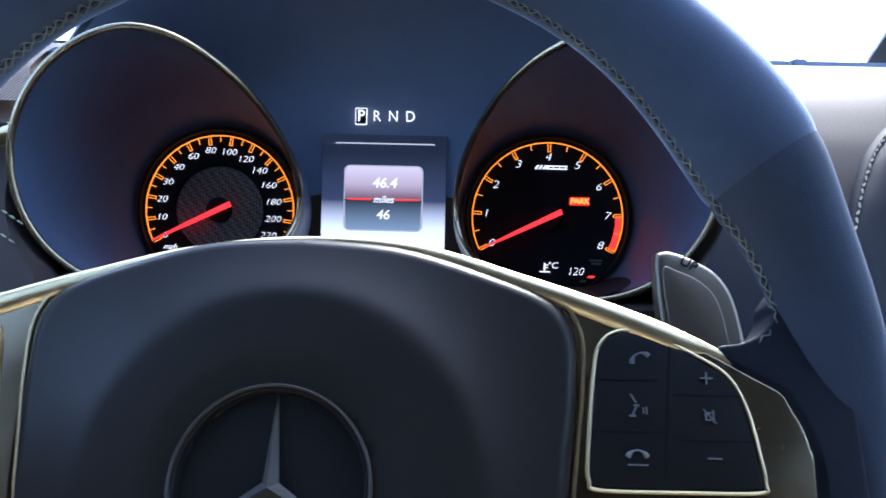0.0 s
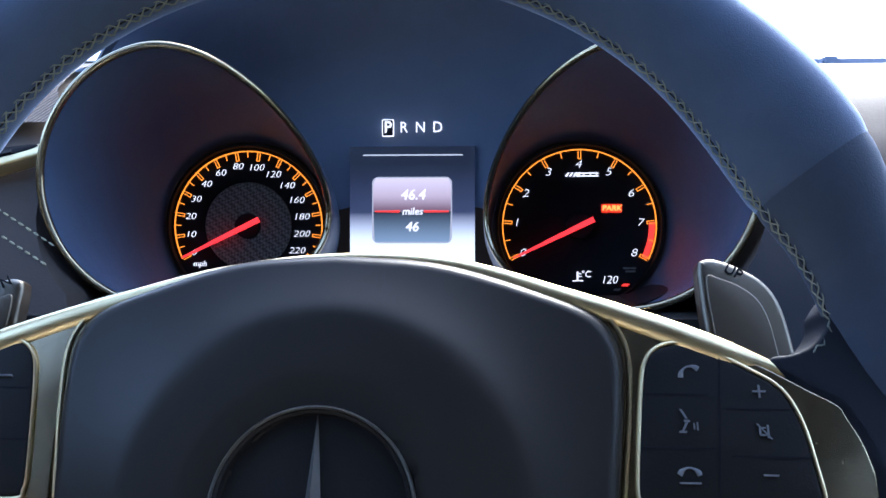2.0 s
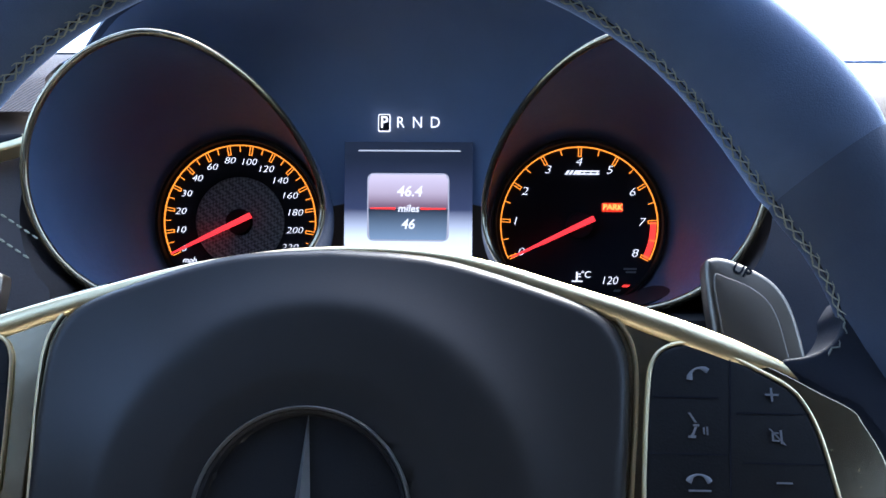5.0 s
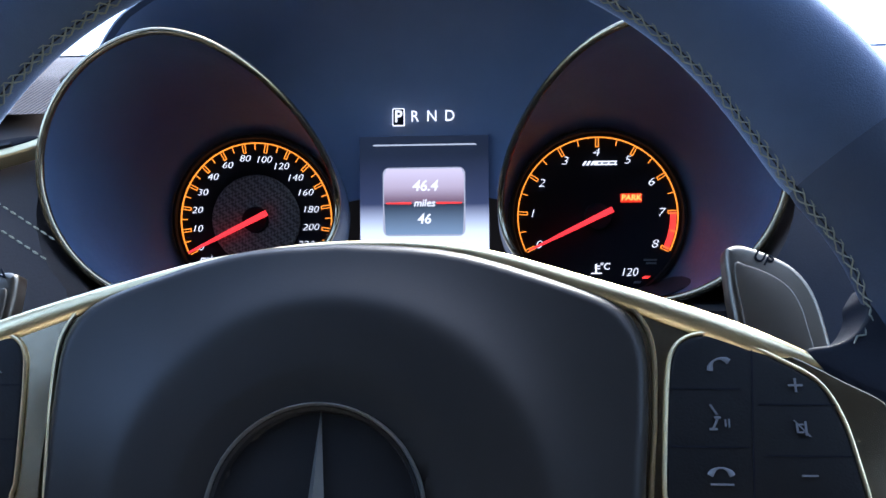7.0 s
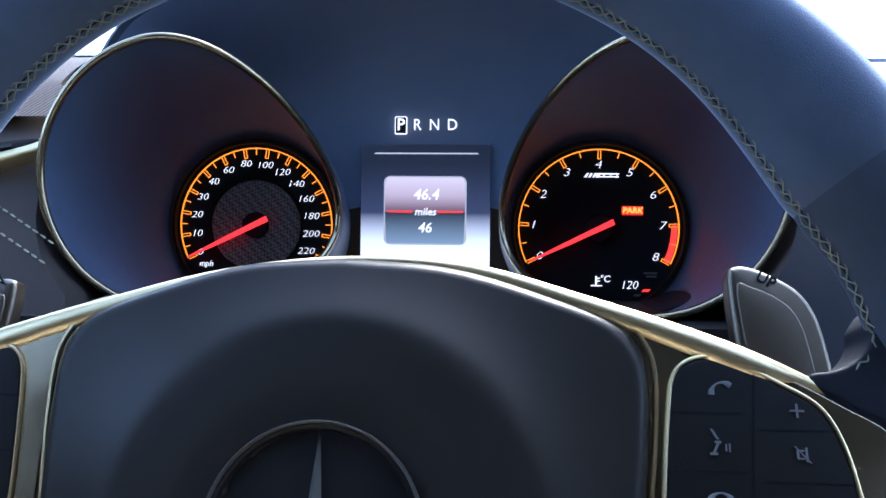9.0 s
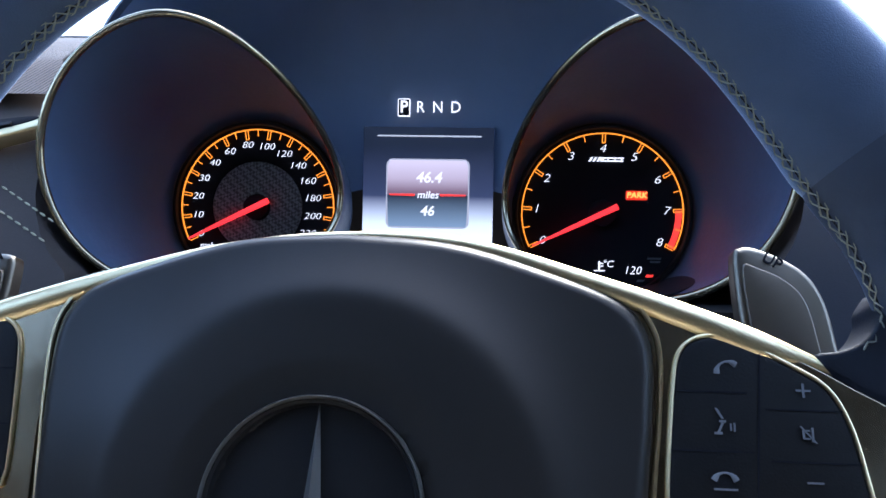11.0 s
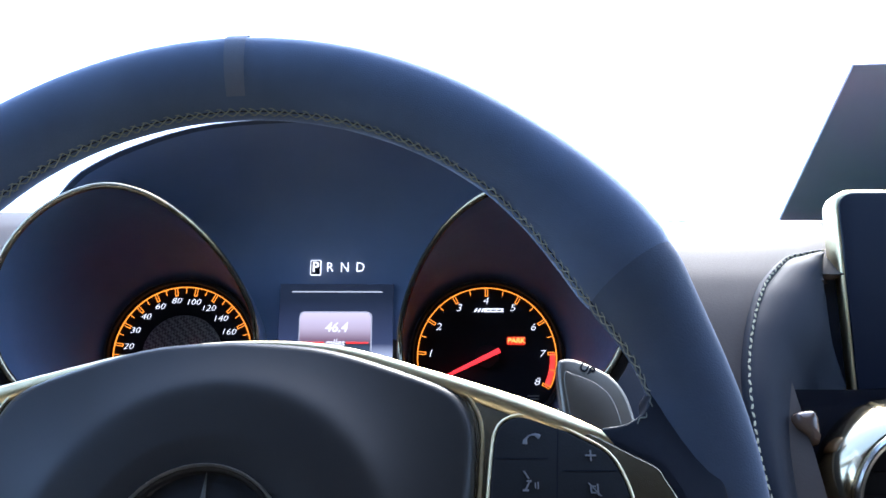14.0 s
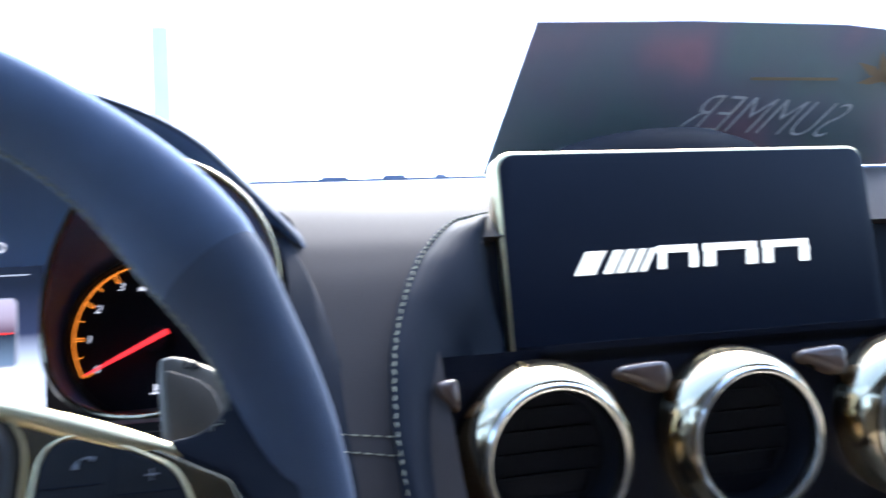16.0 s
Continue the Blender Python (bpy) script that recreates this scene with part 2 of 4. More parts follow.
def curve(points, n):
    """A smooth line of n + 1 places through the points (Catmull-Rom)."""
    p = [Vector(q) for q in points]
    p = [2 * p[0] - p[1]] + p + [2 * p[-1] - p[-2]]
    out = []
    segs = len(p) - 3
    for k in range(n + 1):
        s = min(segs - 1e-6, segs * k / n)
        i = int(s)
        t = s - i
        a, b, c, d = p[i:i + 4]
        out.append(0.5 * ((2 * b) + (c - a) * t + (2 * a - 5 * b + 4 * c - d) * t * t + (3 * b - a - 3 * c + d) * t ** 3))
    return out


def smooth_outline(points, n=60):
    p = [Vector((*q, 0)) for q in points]
    m = len(p)
    out = []
    for k in range(n):
        s = m * k / n
        i = int(s)
        t = s - i
        a, b, c, d = p[(i - 1) % m], p[i % m], p[(i + 1) % m], p[(i + 2) % m]
        v = 0.5 * ((2 * b) + (c - a) * t + (2 * a - 5 * b + 4 * c - d) * t * t + (3 * b - a - 3 * c + d) * t ** 3)
        out.append((v.x, v.y))
    return out


def sweep(path, radius, seg=10, up=(0, 0, 1), flat=1.0):
    """A tube along the path; radius: a number or one for each place; flat: its height by its width."""
    rings = []
    for i, p in enumerate(path):
        t = (path[min(i + 1, len(path) - 1)] - path[max(i - 1, 0)]).normalized()
        s = t.cross(Vector(up)).normalized()
        u = s.cross(t)
        r = radius[i] if isinstance(radius, (list, tuple)) else radius
        rings.append([p + s * r * math.cos(2 * math.pi * k / seg) + u * r * flat * math.sin(2 * math.pi * k / seg) for k in range(seg)])
    return loft(rings, True, True, True)


def block(x0, x1, y0, y1, z0, z1, bev=0.0):
    bm = bmesh.new()
    bmesh.ops.create_cube(bm, size=1)
    for v in bm.verts:
        v.co = ((x0 + x1) / 2 + v.co.x * (x1 - x0), (y0 + y1) / 2 + v.co.y * (y1 - y0), (z0 + z1) / 2 + v.co.z * (z1 - z0))
    if bev:
        bmesh.ops.bevel(bm, geom=bm.edges[:], offset=bev, segments=2, affect='EDGES')
    return bm


def rounded(x0, x1, y0, y1, r, n=6):
    o = []
    for cx, cy, a0 in ((x1 - r, y1 - r, 0), (x0 + r, y1 - r, 90), (x0 + r, y0 + r, 180), (x1 - r, y0 + r, 270)):
        for i in range(n + 1):
            a = radians(a0 + 90 * i / n)
            o.append((cx + r * math.cos(a), cy + r * math.sin(a)))
    return o


def bars(rects, z, thick=0.0004):
    """Thin raised strokes: each rect is x, y, width, height, slant."""
    bm = bmesh.new()
    for x, y, w, h, s in rects:
        lo = [bm.verts.new((x + dx * w / 2 + dy * s * h / 2, y + dy * h / 2, z)) for dx, dy in ((-1, -1), (1, -1), (1, 1), (-1, 1))]
        hi = [bm.verts.new((v.co.x, v.co.y, z + thick)) for v in lo]
        bm.faces.new(hi)
        for i in range(4):
            bm.faces.new((lo[i], lo[(i + 1) % 4], hi[(i + 1) % 4], hi[i]))
    return bm


def lettering(name, text, size, material, parent, m, shear=0.0, fat=0.0, stretch=1.0):
    """Writing in the built-in font, as a thin mesh."""
    cu = bpy.data.curves.new(name, 'FONT')
    cu.body, cu.size, cu.shear, cu.offset = text, size, shear, fat * size
    cu.align_x, cu.align_y = 'CENTER', 'CENTER'
    cu.extrude = 0.0002
    cu.resolution_u = 3
    ob = bpy.data.objects.new(name, cu)
    scene.collection.objects.link(ob)
    bpy.context.view_layer.update()
    me = bpy.data.meshes.new_from_object(ob.evaluated_get(bpy.context.evaluated_depsgraph_get()))
    bpy.data.objects.remove(ob)
    bpy.data.curves.remove(cu)
    me.materials.clear()
    me.materials.append(material)
    o = new(name, me)
    o.parent = parent
    o.matrix_basis = m @ Matrix.Diagonal((stretch, 1, 1, 1))
    return o


def stitches(path, length, gap, radius, up=(0, 0, 1), side=0.0):
    """A run of short threads along a path; side: how far they lean across it."""
    bm = bmesh.new()
    total, at, k = 0.0, 0.0, 0
    for a, b in zip(path, path[1:]):
        d = (b - a).length
        while at < total + d:
            p = a + (b - a) * ((at - total) / d)
            t = (b - a).normalized()
            s = t.cross(Vector(up)).normalized()
            w = side * (1 if k % 2 else -1)
            e0, e1 = p - t * length / 2 - s * w, p + t * length / 2 + s * w
            u = s.cross(t)
            ax = (e1 - e0).normalized()
            sd = ax.cross(u).normalized()
            rings = []
            for q, rr in ((e0, 0.35), (e0 + (e1 - e0) * 0.25, 1), (e0 + (e1 - e0) * 0.75, 1), (e1, 0.35)):
                rings.append([bm.verts.new(q + sd * radius * rr * math.cos(c) + u * radius * rr * math.sin(c)) for c in (0.8, 2.4, 3.9, 5.5)])
            for r0, r1 in zip(rings, rings[1:]):
                for i in range(4):
                    bm.faces.new((r0[i], r0[(i + 1) % 4], r1[(i + 1) % 4], r1[i]))
            bm.faces.new(rings[0])
            bm.faces.new(rings[-1])
            at += length + gap
            k += 1
        total += d
    return bm


# ---- outside ----
ground = part("ground", block(-300, 300, -300, 300, -0.2, 0.0), CONCRETE, smooth=False)
tagged(ground, "pale sunlit concrete forecourt in front of the car", "ground", kind="structure")


def steel_post(x, y, w, top):
    p = thing("steel_post", "slim pale blue painted steel post outside", "post", pose(x, y, 0), "posts outside")
    part("shaft", slab(rounded(-w / 2, w / 2, -w / 2, w / 2, w * 0.15), 0.0, top, 0.01), STEEL, p)
    part("foot_plate", slab(rounded(-w, w, -w, w, w * 0.2), 0.0, 0.02, 0.004), STEEL, p)


steel_post(-0.45, 6.2, 0.13, 3.35)

# ---- car shell ----
LEFT, RIGHT, BACK = -0.62, 1.36, -1.15


def shell_wall(name, bm, material, label):
    return tagged(part(name, bm, material, smooth=False), label, "car interior", kind="structure")


# floor is out of view; its pale grey works as a reflector
shell_wall("floor", block(LEFT, RIGHT, BACK, 0.9, 0.12, 0.16), SHELL, "unseen car floor, kept pale grey to bounce light up")
# unseen, full height: added to shut out light from the rear
shell_wall("wall_back", block(LEFT, RIGHT, BACK - 0.04, BACK, 0.16, 1.235), DOORTRIM, "unseen dark back wall that blocks light from behind")
shell_wall("wall_left", block(LEFT - 0.06, LEFT, BACK, 0.9, 0.16, 0.90), DOORTRIM, "dark inner door trim below the side window")
shell_wall("wall_right", block(RIGHT, RIGHT + 0.06, BACK, 0.9, 0.16, 0.90), DOORTRIM, "dark inner door trim below the side window")
# unseen walls, added to keep bright sky out of the spokes' reflections
for name, x in (("shade_wall_left", LEFT - 0.06), ("shade_wall_right", RIGHT)):
    shell_wall(name, block(x, x + 0.06, BACK, -0.25, 0.90, 1.235), HEADLINER, "unseen dark wall that blocks side light behind the driver")
shell_wall("bulkhead", block(LEFT, RIGHT, 0.86, 0.9, 0.16, 0.885), SHELL, "grey bulkhead under the windscreen")
shell_wall("ceiling", block(LEFT + 0.12, RIGHT - 0.12, BACK - 0.04, 0.02, 1.235, 1.265, 0.008), HEADLINER, "dark cloth roof lining")
for name, x, inward in (("pillar_left", LEFT, 1), ("pillar_right", RIGHT, -1)):
    line = curve([(x, 0.88, 0.88), (x + 0.05 * inward, 0.45, 1.06), (x + 0.12 * inward, 0.0, 1.25)], 12)
    shell_wall(name, sweep(line, 0.035, 10, (1, 0, 0)), HEADLINER, "slim dark windscreen pillar")
for name, x, inward in (("pillar_back_left", LEFT, 1), ("pillar_back_right", RIGHT, -1)):
    line = curve([(x, -0.62, 0.88), (x + 0.06 * inward, -0.70, 1.06), (x + 0.12 * inward, -0.78, 1.25)], 8)
    shell_wall(name, sweep(line, 0.07, 10, (1, 0, 0)), HEADLINER, "broad dark pillar behind the door")
glass_rows = []
for i in range(9):
    s = i / 8
    y, z = 0.84 - 0.83 * s, 0.905 + 0.335 * (1 - (1 - s) ** 1.12)
    glass_rows.append([(LEFT + 0.02 + 0.12 * s + (RIGHT - LEFT - 0.04 - 0.24 * s) * k / 16, y + 0.03 * (1 - (k / 8 - 1) ** 2), z) for k in range(17)])
screen_glass = part("windscreen", loft(glass_rows, False), GLASS)
screen_glass.visible_shadow = False
tagged(screen_glass, "clear raked windscreen glass over the dashboard", "windscreen", kind="structure")

# ---- dashboard ----
dash = thing("dashboard", "grey-brown leather dashboard with pale double stitching", "dashboard", pose(0, 0, 0))
PROFILE = [(0.27, 0.50), (0.345, 0.60), (0.382, 0.66), (0.401, 0.70), (0.418, 0.733), (0.438, 0.766), (0.452, 0.785), (0.468, 0.802), (0.50, 0.826), (0.55, 0.8465), (0.62, 0.866), (0.70, 0.880), (0.745, 0.888), (0.80, 0.8895), (0.855, 0.878)]


def dash_y(z):
    for (y0, z0), (y1, z1) in zip(PROFILE, PROFILE[1:]):
        if z0 <= z <= z1:
            return y0 + (y1 - y0) * (z - z0) / (z1 - z0)
    return PROFILE[0][0]


line = curve([(0, y, z) for y, z in PROFILE], 56)
rings = []
for x in (LEFT, -0.5, -0.4, -0.32, -0.26, -0.22, -0.19, -2.0, -1.0, 0.0, 1.0, 2.0, 0.19, 0.22, 0.238, 0.241, 0.25, 0.257, 0.264, 0.277, 0.291, 0.32, 0.4, 0.5, 0.6, 0.7, 0.797, 0.80, 0.95, 1.1, RIGHT):
    if abs(x) >= 1.0 and x not in (1.1, RIGHT):
        side, behind = (1 if x > 0 else -1), abs(x) == 1.0
        ring = []
        for p in line:
            d = p.z - 0.778
            cut = 0.103 + (math.sqrt(0.0645 ** 2 - d * d) if abs(d) < 0.055 else 0.034)
            for z0, z1, c0, c1 in ((0.80, 0.82, 0.160, 0.150), (0.82, 0.836, 0.150, 0.134), (0.836, 0.856, 0.134, 0.115), (0.856, 0.875, 0.115, 0.085), (0.875, 0.95, 0.085, 0.085)):
                if z0 < p.z <= z1:
                    cut = c0 + (c1 - c0) * (p.z - z0) / (z1 - z0)
            ring.append((side * (cut + (0.0 if behind else 0.003)), max(p.y, 0.60) if behind else p.y, p.z))
        rings.append(ring)
        continue
    edge_z = 0.5 if x < 0.24 or x > 0.799 else 0.786 + 0.0195 * min(1.0, (x - 0.24) / 0.024) + 0.007 * max(0.0, min(1.0, (x - 0.264) / 0.027))
    rings.append([(x, max(p.y, 0.60 if x == 0.0 else 0.480 if p.z < edge_z - 0.017 else 0.0), p.z) for p in line])
part("upper_pad", loft(rings, False), DASH, dash)

# seams across the pad: a double row of pale thread at either side of the wheel
for x0, z0, x1, z1 in ((-0.156, 0.7470, -0.25, 0.796), (-0.157, 0.7385, -0.25, 0.786), (0.182, 0.7040, 0.2135, 0.6995), (0.182, 0.6970, 0.2135, 0.6915)):
    run = [Vector((x0 + (x1 - x0) * k / 12, dash_y(z0 + (z1 - z0) * k / 12) - 0.0006, z0 + (z1 - z0) * k / 12)) for k in range(13)]
    part("seam", stitches(run, 0.0036, 0.0016, 0.0005, (0, -1, 0)), THREAD, dash, "row of pale stitching")

# black sheet on the pad between the gauges and the bare dashboard
rows = []
for k in range(15):
    z = 0.665 + 0.137 * k / 14
    far = 0.193 - 0.022 * max(0.0, (z - 0.725) / 0.077) ** 1.6
    near = 0.104 + (math.sqrt(0.0650 ** 2 - (z - 0.778) ** 2) if abs(z - 0.778) < 0.055 else 0.035)
    near = min(near, far - 0.004)
    rows.append([(near + (far - near) * q / 6, dash_y(z) - (0.0022 if q < 6 else -0.001), z) for q in range(7)])
part("black_sheet", loft(rows, False), LEATHER, dash, "black sheet on the pad beside the gauges")

# defroster slots at the foot of the windscreen
for x0, x1, y in ((0.215, 0.243, 0.745), (0.272, 0.296, 0.742), (0.322, 0.336, 0.744), (-0.05, 0.12, 0.75)):
    part("defroster_slot", block(x0, x1, y, y + 0.012, 0.885, 0.8985, 0.002), HAZEDBLACK, dash, "dark grey slotted defroster outlet")

# gasket takes the hazy grey, for the glow of the sky behind it
part("gasket", block(-0.6, 1.1, 0.800, 0.806, 0.880, 0.9085, 0.001), HAZEDBLACK, dash, "thin gasket under the windscreen, its black greyed for glare")

# round dome behind the screen, added for the dark arc reflected on the poster
part("reflection_dome", revolve([(0.100, -0.03), (0.098, 0.0), (0.090, 0.018), (0.070, 0.029), (0.040, 0.034), (0.001, 0.036)], 48), MATTE, dash, "low black round dome, added for a dark reflection on the poster").matrix_basis = pose(0.45, 0.60, 0.850)

# speaker mesh on the driver's side of the pad
rows = []
for k in range(10):
    z = 0.803 + 0.068 * k / 9
    y = dash_y(z)
    rows.append([(-0.172 - 0.006 * k - q * 0.03, y - 0.006, z + 0.005) for q in range(6)])
part("speaker_mesh", loft(rows, False), MESHCLOTH, dash, "brown fine-ribbed speaker cover")
part("mesh_edge", sweep([Vector(p) for p in rows[-1]], 0.0028, 8), PLASTIC, dash, "black upper edge of the speaker cover")

# leather pad of the centre stack, with its edge seam
ARC = [(0.2838, 0.8128), (0.2728, 0.8105), (0.2598, 0.8065), (0.2413, 0.7915), (0.2293, 0.7750), (0.2203, 0.7570), (0.2138, 0.7380), (0.2103, 0.7160), (0.2093, 0.6950), (0.2118, 0.6400), (0.2158, 0.5800)]
arc = curve([(x, 0, z) for x, z in ARC], 60)


def arc_y(z):
    return dash_y(z) - 0.003


rings = []
for f, dy in ((0.0, 0.005), (0.0, 0.0), (0.012, -0.0030), (0.045, -0.0055), (0.10, -0.0068), (0.18, -0.0066), (0.27, -0.0045), (0.37, 0.000), (0.49, 0.006), (0.62, 0.015), (0.80, 0.032), (1.0, 0.060)):
    ring = []
    for k, p in enumerate(arc):
        u = k / (len(arc) - 1)
        g = max(0.0, min(1.0, (u - 0.26) / 0.16))
        g = g * g * (3 - 2 * g)
        tx, tz = 0.2872 + (p.x + 0.034 - 0.2872) * g, 0.8035 - 0.2235 * u
        x, z = p.x + (tx - p.x) * f, p.z + (tz - p.z) * f
        w = max(0.0, min(1.0, (z - 0.700) / 0.056))
        w = w * w * (3 - 2 * w)
        ring.append((x, min(0.430 + 0.047 * w, arc_y(z) + dy), z))
    rings.append(ring)
part("centre_pad", loft(rings, False), LEATHER, dash, "black padded leather cheek of the centre stack")
run = [Vector((p.x + 0.0012, arc_y(p.z) - 0.0048, p.z)) for p in arc]
part("edge_seam", stitches(run, 0.0034, 0.0009, 0.0007, (0, -1, 0), 0.0004), THREAD, dash, "pale yellow-green twisted seam")
part("edge_cord", sweep([q + Vector((0, 0.0010, 0)) for q in run], 0.0013, 8, (0, 1, 0)), LEATHER, dash, "black piping under the seam")

part("screen_backing", block(0.274, 0.60, 0.4695, 0.484, 0.70, 0.799, 0.004), LEATHER, dash, "black padding behind the display")

# ledge and lower panel under the instruments
part("lower_panel", block(-0.30, 0.15, 0.40, 0.60, 0.56, 0.7165, 0.004), PLASTIC, dash, "black lower panel under the instruments")

# ---- side air vent ----
sv = thing("side_air_vent", "slim side air vent with satin silver trim", "air vent", pose(-0.174, 0.4435, 0.7900, 58, 0, -4) @ pose(0, 0, 0, 0, 0, 12))
VENT = smooth_outline([(0.010, 0.0035), (-0.004, 0.0062), (-0.040, 0.0085), (-0.085, 0.0085), (-0.092, 0.0), (-0.085, -0.0085), (-0.040, -0.0075), (-0.004, -0.0035), (0.010, 0.0)], 48)
part("trim_frame", slab([(x, y * 0.85) for x, y in VENT], -0.006, 0.0018, 0.0012), SATIN, sv)
part("duct", slab([(x * 0.9 - 0.008, y * 0.55 + 0.0022) for x, y in VENT], 0.0, 0.0022, 0.0004), MATTE, sv)
for k in range(4):
    part("slat", block(-0.076 + k * 0.018, -0.064 + k * 0.018, 0.0008, 0.0024, 0.0020, 0.0032), PLASTIC, sv)

# ---- centre vents ----
panel = thing("vent_surround", "glossy black carbon panel holding the round centre vents", "trim panel", pose(0, 0, 0))
part("panel_face", block(0.230, 0.72, 0.412, 0.44, 0.60, 0.733, 0.008), GLOSS, panel)
part("carbon_strip", block(0.289, 0.70, 0.415, 0.46, 0.7290, 0.7345, 0.002), GLOSS, panel, "black strip under the display")


def centre_vent(x, z):
    v = thing("round_air_vent", "round centre air vent with a polished silver ring", "air vent", pose(x, 0.412, z, 96, 0, 0), "centre air vents")
    part("bezel", revolve([(0.0445, -0.004), (0.0442, 0.006), (0.0422, 0.013), (0.0388, 0.0185), (0.0368, 0.0205), (0.0362, 0.0195)], 72), POLISHED, v, "satin silver flared outer ring")
    part("inner_ring", revolve([(0.0364, 0.0185), (0.0360, 0.0226), (0.0350, 0.0236), (0.0342, 0.0230), (0.0340, 0.0222), (0.0336, 0.0228), (0.0326, 0.0226), (0.0316, 0.0205), (0.0308, 0.010), (0.030, -0.004)], 72), CHROME, v, "stepped chrome inner ring")
    part("barrel", revolve([(0.0312, 0.017), (0.0302, 0.003), (0.026, 0.0012), (0.001, 0.0010)], 48), MATTE, v, "black vent barrel")
    for k in range(-2, 3):
        h = math.sqrt(0.0295 ** 2 - (k * 0.0105) ** 2)
        part("slat", block(-h, h, k * 0.0105 - 0.0006, k * 0.0105 + 0.0006, 0.0012, 0.0024), MATTE, v)
    return v


for k in range(4):
    centre_vent(0.2835 + 0.1045 * k, 0.6845 - 0.001 * k)

# clear glossy switch pieces in the gaps beside the vents
for k in range(5):
    x = 0.2335 + 0.1045 * k
    w = 0.0055 if k == 0 else 0.014
    sw = tagged(part("vent_switch", slab(smooth_outline([(-w, 0.0042), (-w * 0.8, 0.0078), (w * 0.2, 0.0090), (w * 0.9, 0.0086), (w * 1.05, 0.0030), (w * 0.85, -0.0060), (w * 0.35, -0.0062), (-w * 0.2, -0.0020), (-w * 0.75, 0.0010)], 36), 0.0, 0.009, 0.004), SMOKED), "small glossy smoked switch beside a round vent", "switch", "vent switches")
    sw.matrix_world = pose(x + (0.004 if k == 0 else 0.0), 0.4125, 0.713, 78, 0, 0)
    for dx, dy in ((-0.3, 0.004), (0.25, 0.002)):
        part("indicator", slab(rounded(-0.0012 + dx * w, 0.0012 + dx * w, dy - 0.0005, dy + 0.0005, 0.0004), 0.0075, 0.0085, 0.0002), CHROME, sw)

# ---- centre screen ----
SX0, SX1, SZ0, SZ1 = 0.2885, 0.5390, 0.712, 0.8465
unit = thing("centre_screen", "flat dark centre display showing a pale emblem", "screen", pose((SX0 + SX1) / 2, 0.463, (SZ0 + SZ1) / 2, 90, 0, 0))
hw, hh = (SX1 - SX0) / 2, (SZ1 - SZ0) / 2
part("housing", slab(rounded(-hw, hw, -hh, hh, 0.011), -0.014, 0.0, 0.003), SATIN, unit, "satin silver edge of the display")
part("display_glass", slab(rounded(-hw + 0.0024, hw - 0.0024, -hh + 0.003, hh - 0.0025, 0.009), -0.002, 0.0012, 0.0006), SCREENGLASS, unit, "dark glossy display glass")
part("stand", block(-0.07, 0.07, -hh - 0.02, -hh + 0.03, -0.03, -0.014, 0.004), PLASTIC, unit)
# emblem: slanted bars and three block shapes, built flat
ex, ey = 0.3405 - (SX0 + SX1) / 2, 0.7790 - (SZ0 + SZ1) / 2
for k, (dx, w) in enumerate(((0.0, 0.0125), (0.0145, 0.0058), (0.0225, 0.0050), (0.0300, 0.0042), (0.0368, 0.0036))):
    part("emblem_bar", bars([(ex + dx, ey + dx * 0.008, w, 0.0135, 0.62)], 0.0016), LOGO, unit)
for dx, w in ((0.0560, 0.026), (0.0915, 0.036), (0.1300, 0.032)):
    x, y, h = ex + dx, ey + 0.0012, 0.0138
    part("emblem_block", bars([(x, y + h * 0.34, w, h * 0.32, 0.12), (x - w * 0.40, y - h * 0.16, w * 0.20, h * 0.68, 0.12), (x + w * 0.40, y - h * 0.16, w * 0.20, h * 0.68, 0.12)], 0.0018), LOGO, unit)

# ---- poster leaning on the windscreen ----
TL, BL = Vector((0.3650, 0.566, 0.9695)), Vector((0.3450, 0.664, 0.8815))
upv = Vector((0, TL.y - BL.y, TL.z - BL.z)).normalized()
nv = Vector((1, 0, 0)).cross(upv).normalized()
pm = Matrix((Vector((1, 0, 0)), upv, nv)).transposed().to_4x4()
pm.translation = (BL.x, BL.y, BL.z)
poster = thing("poster", "printed poster leaning against the windscreen, seen from behind, its colours lightened for haze", "poster", pm)
H = 0.1325
part("board", slab([(0.0, -0.004), (0.42, -0.004), (0.42, H - 0.006), (0.29, H + 0.004), (0.15, H + 0.004), (0.020, H)], -0.003, 0.0, 0.0008), CARD, poster)
lettering("printed_word", "SUMMER", 0.054, CARDINK, poster, pose(0.243, 0.050, 0.0012, 0, 0, -4) @ Matrix.Diagonal((-1, 1, 1, 1)), -0.60, -0.022, 0.76)
part("printed_rule", bars([(0.262, 0.088, 0.085, 0.0026, 0)], 0.0008), CARDWARM, poster)
leaf = bmesh.new()
for k in range(7):
    a = radians(-10 + 33 * k)
    c = Vector((0.352, 0.088, 0.001))
    d, e = Vector((math.cos(a), math.sin(a), 0)), Vector((-math.sin(a), math.cos(a), 0))
    L = 0.026 + 0.006 * (k % 3)
    leaf.faces.new([leaf.verts.new(c + d * u + e * w) for u, w in ((0, -0.002), (L * 0.5, -0.0045), (L, 0), (L * 0.5, 0.0035), (0, 0.002))])
part("printed_palm", leaf, CARDWARM, poster)

# ---- instrument cluster ----
DIAL_Y, DIAL_Z = 0.528, 0.756
cluster = thing("instrument_cluster", "black instrument cluster with two deep gauges and lit display", "instrument cluster", pose(0, DIAL_Y, DIAL_Z, 90, 0, 0))
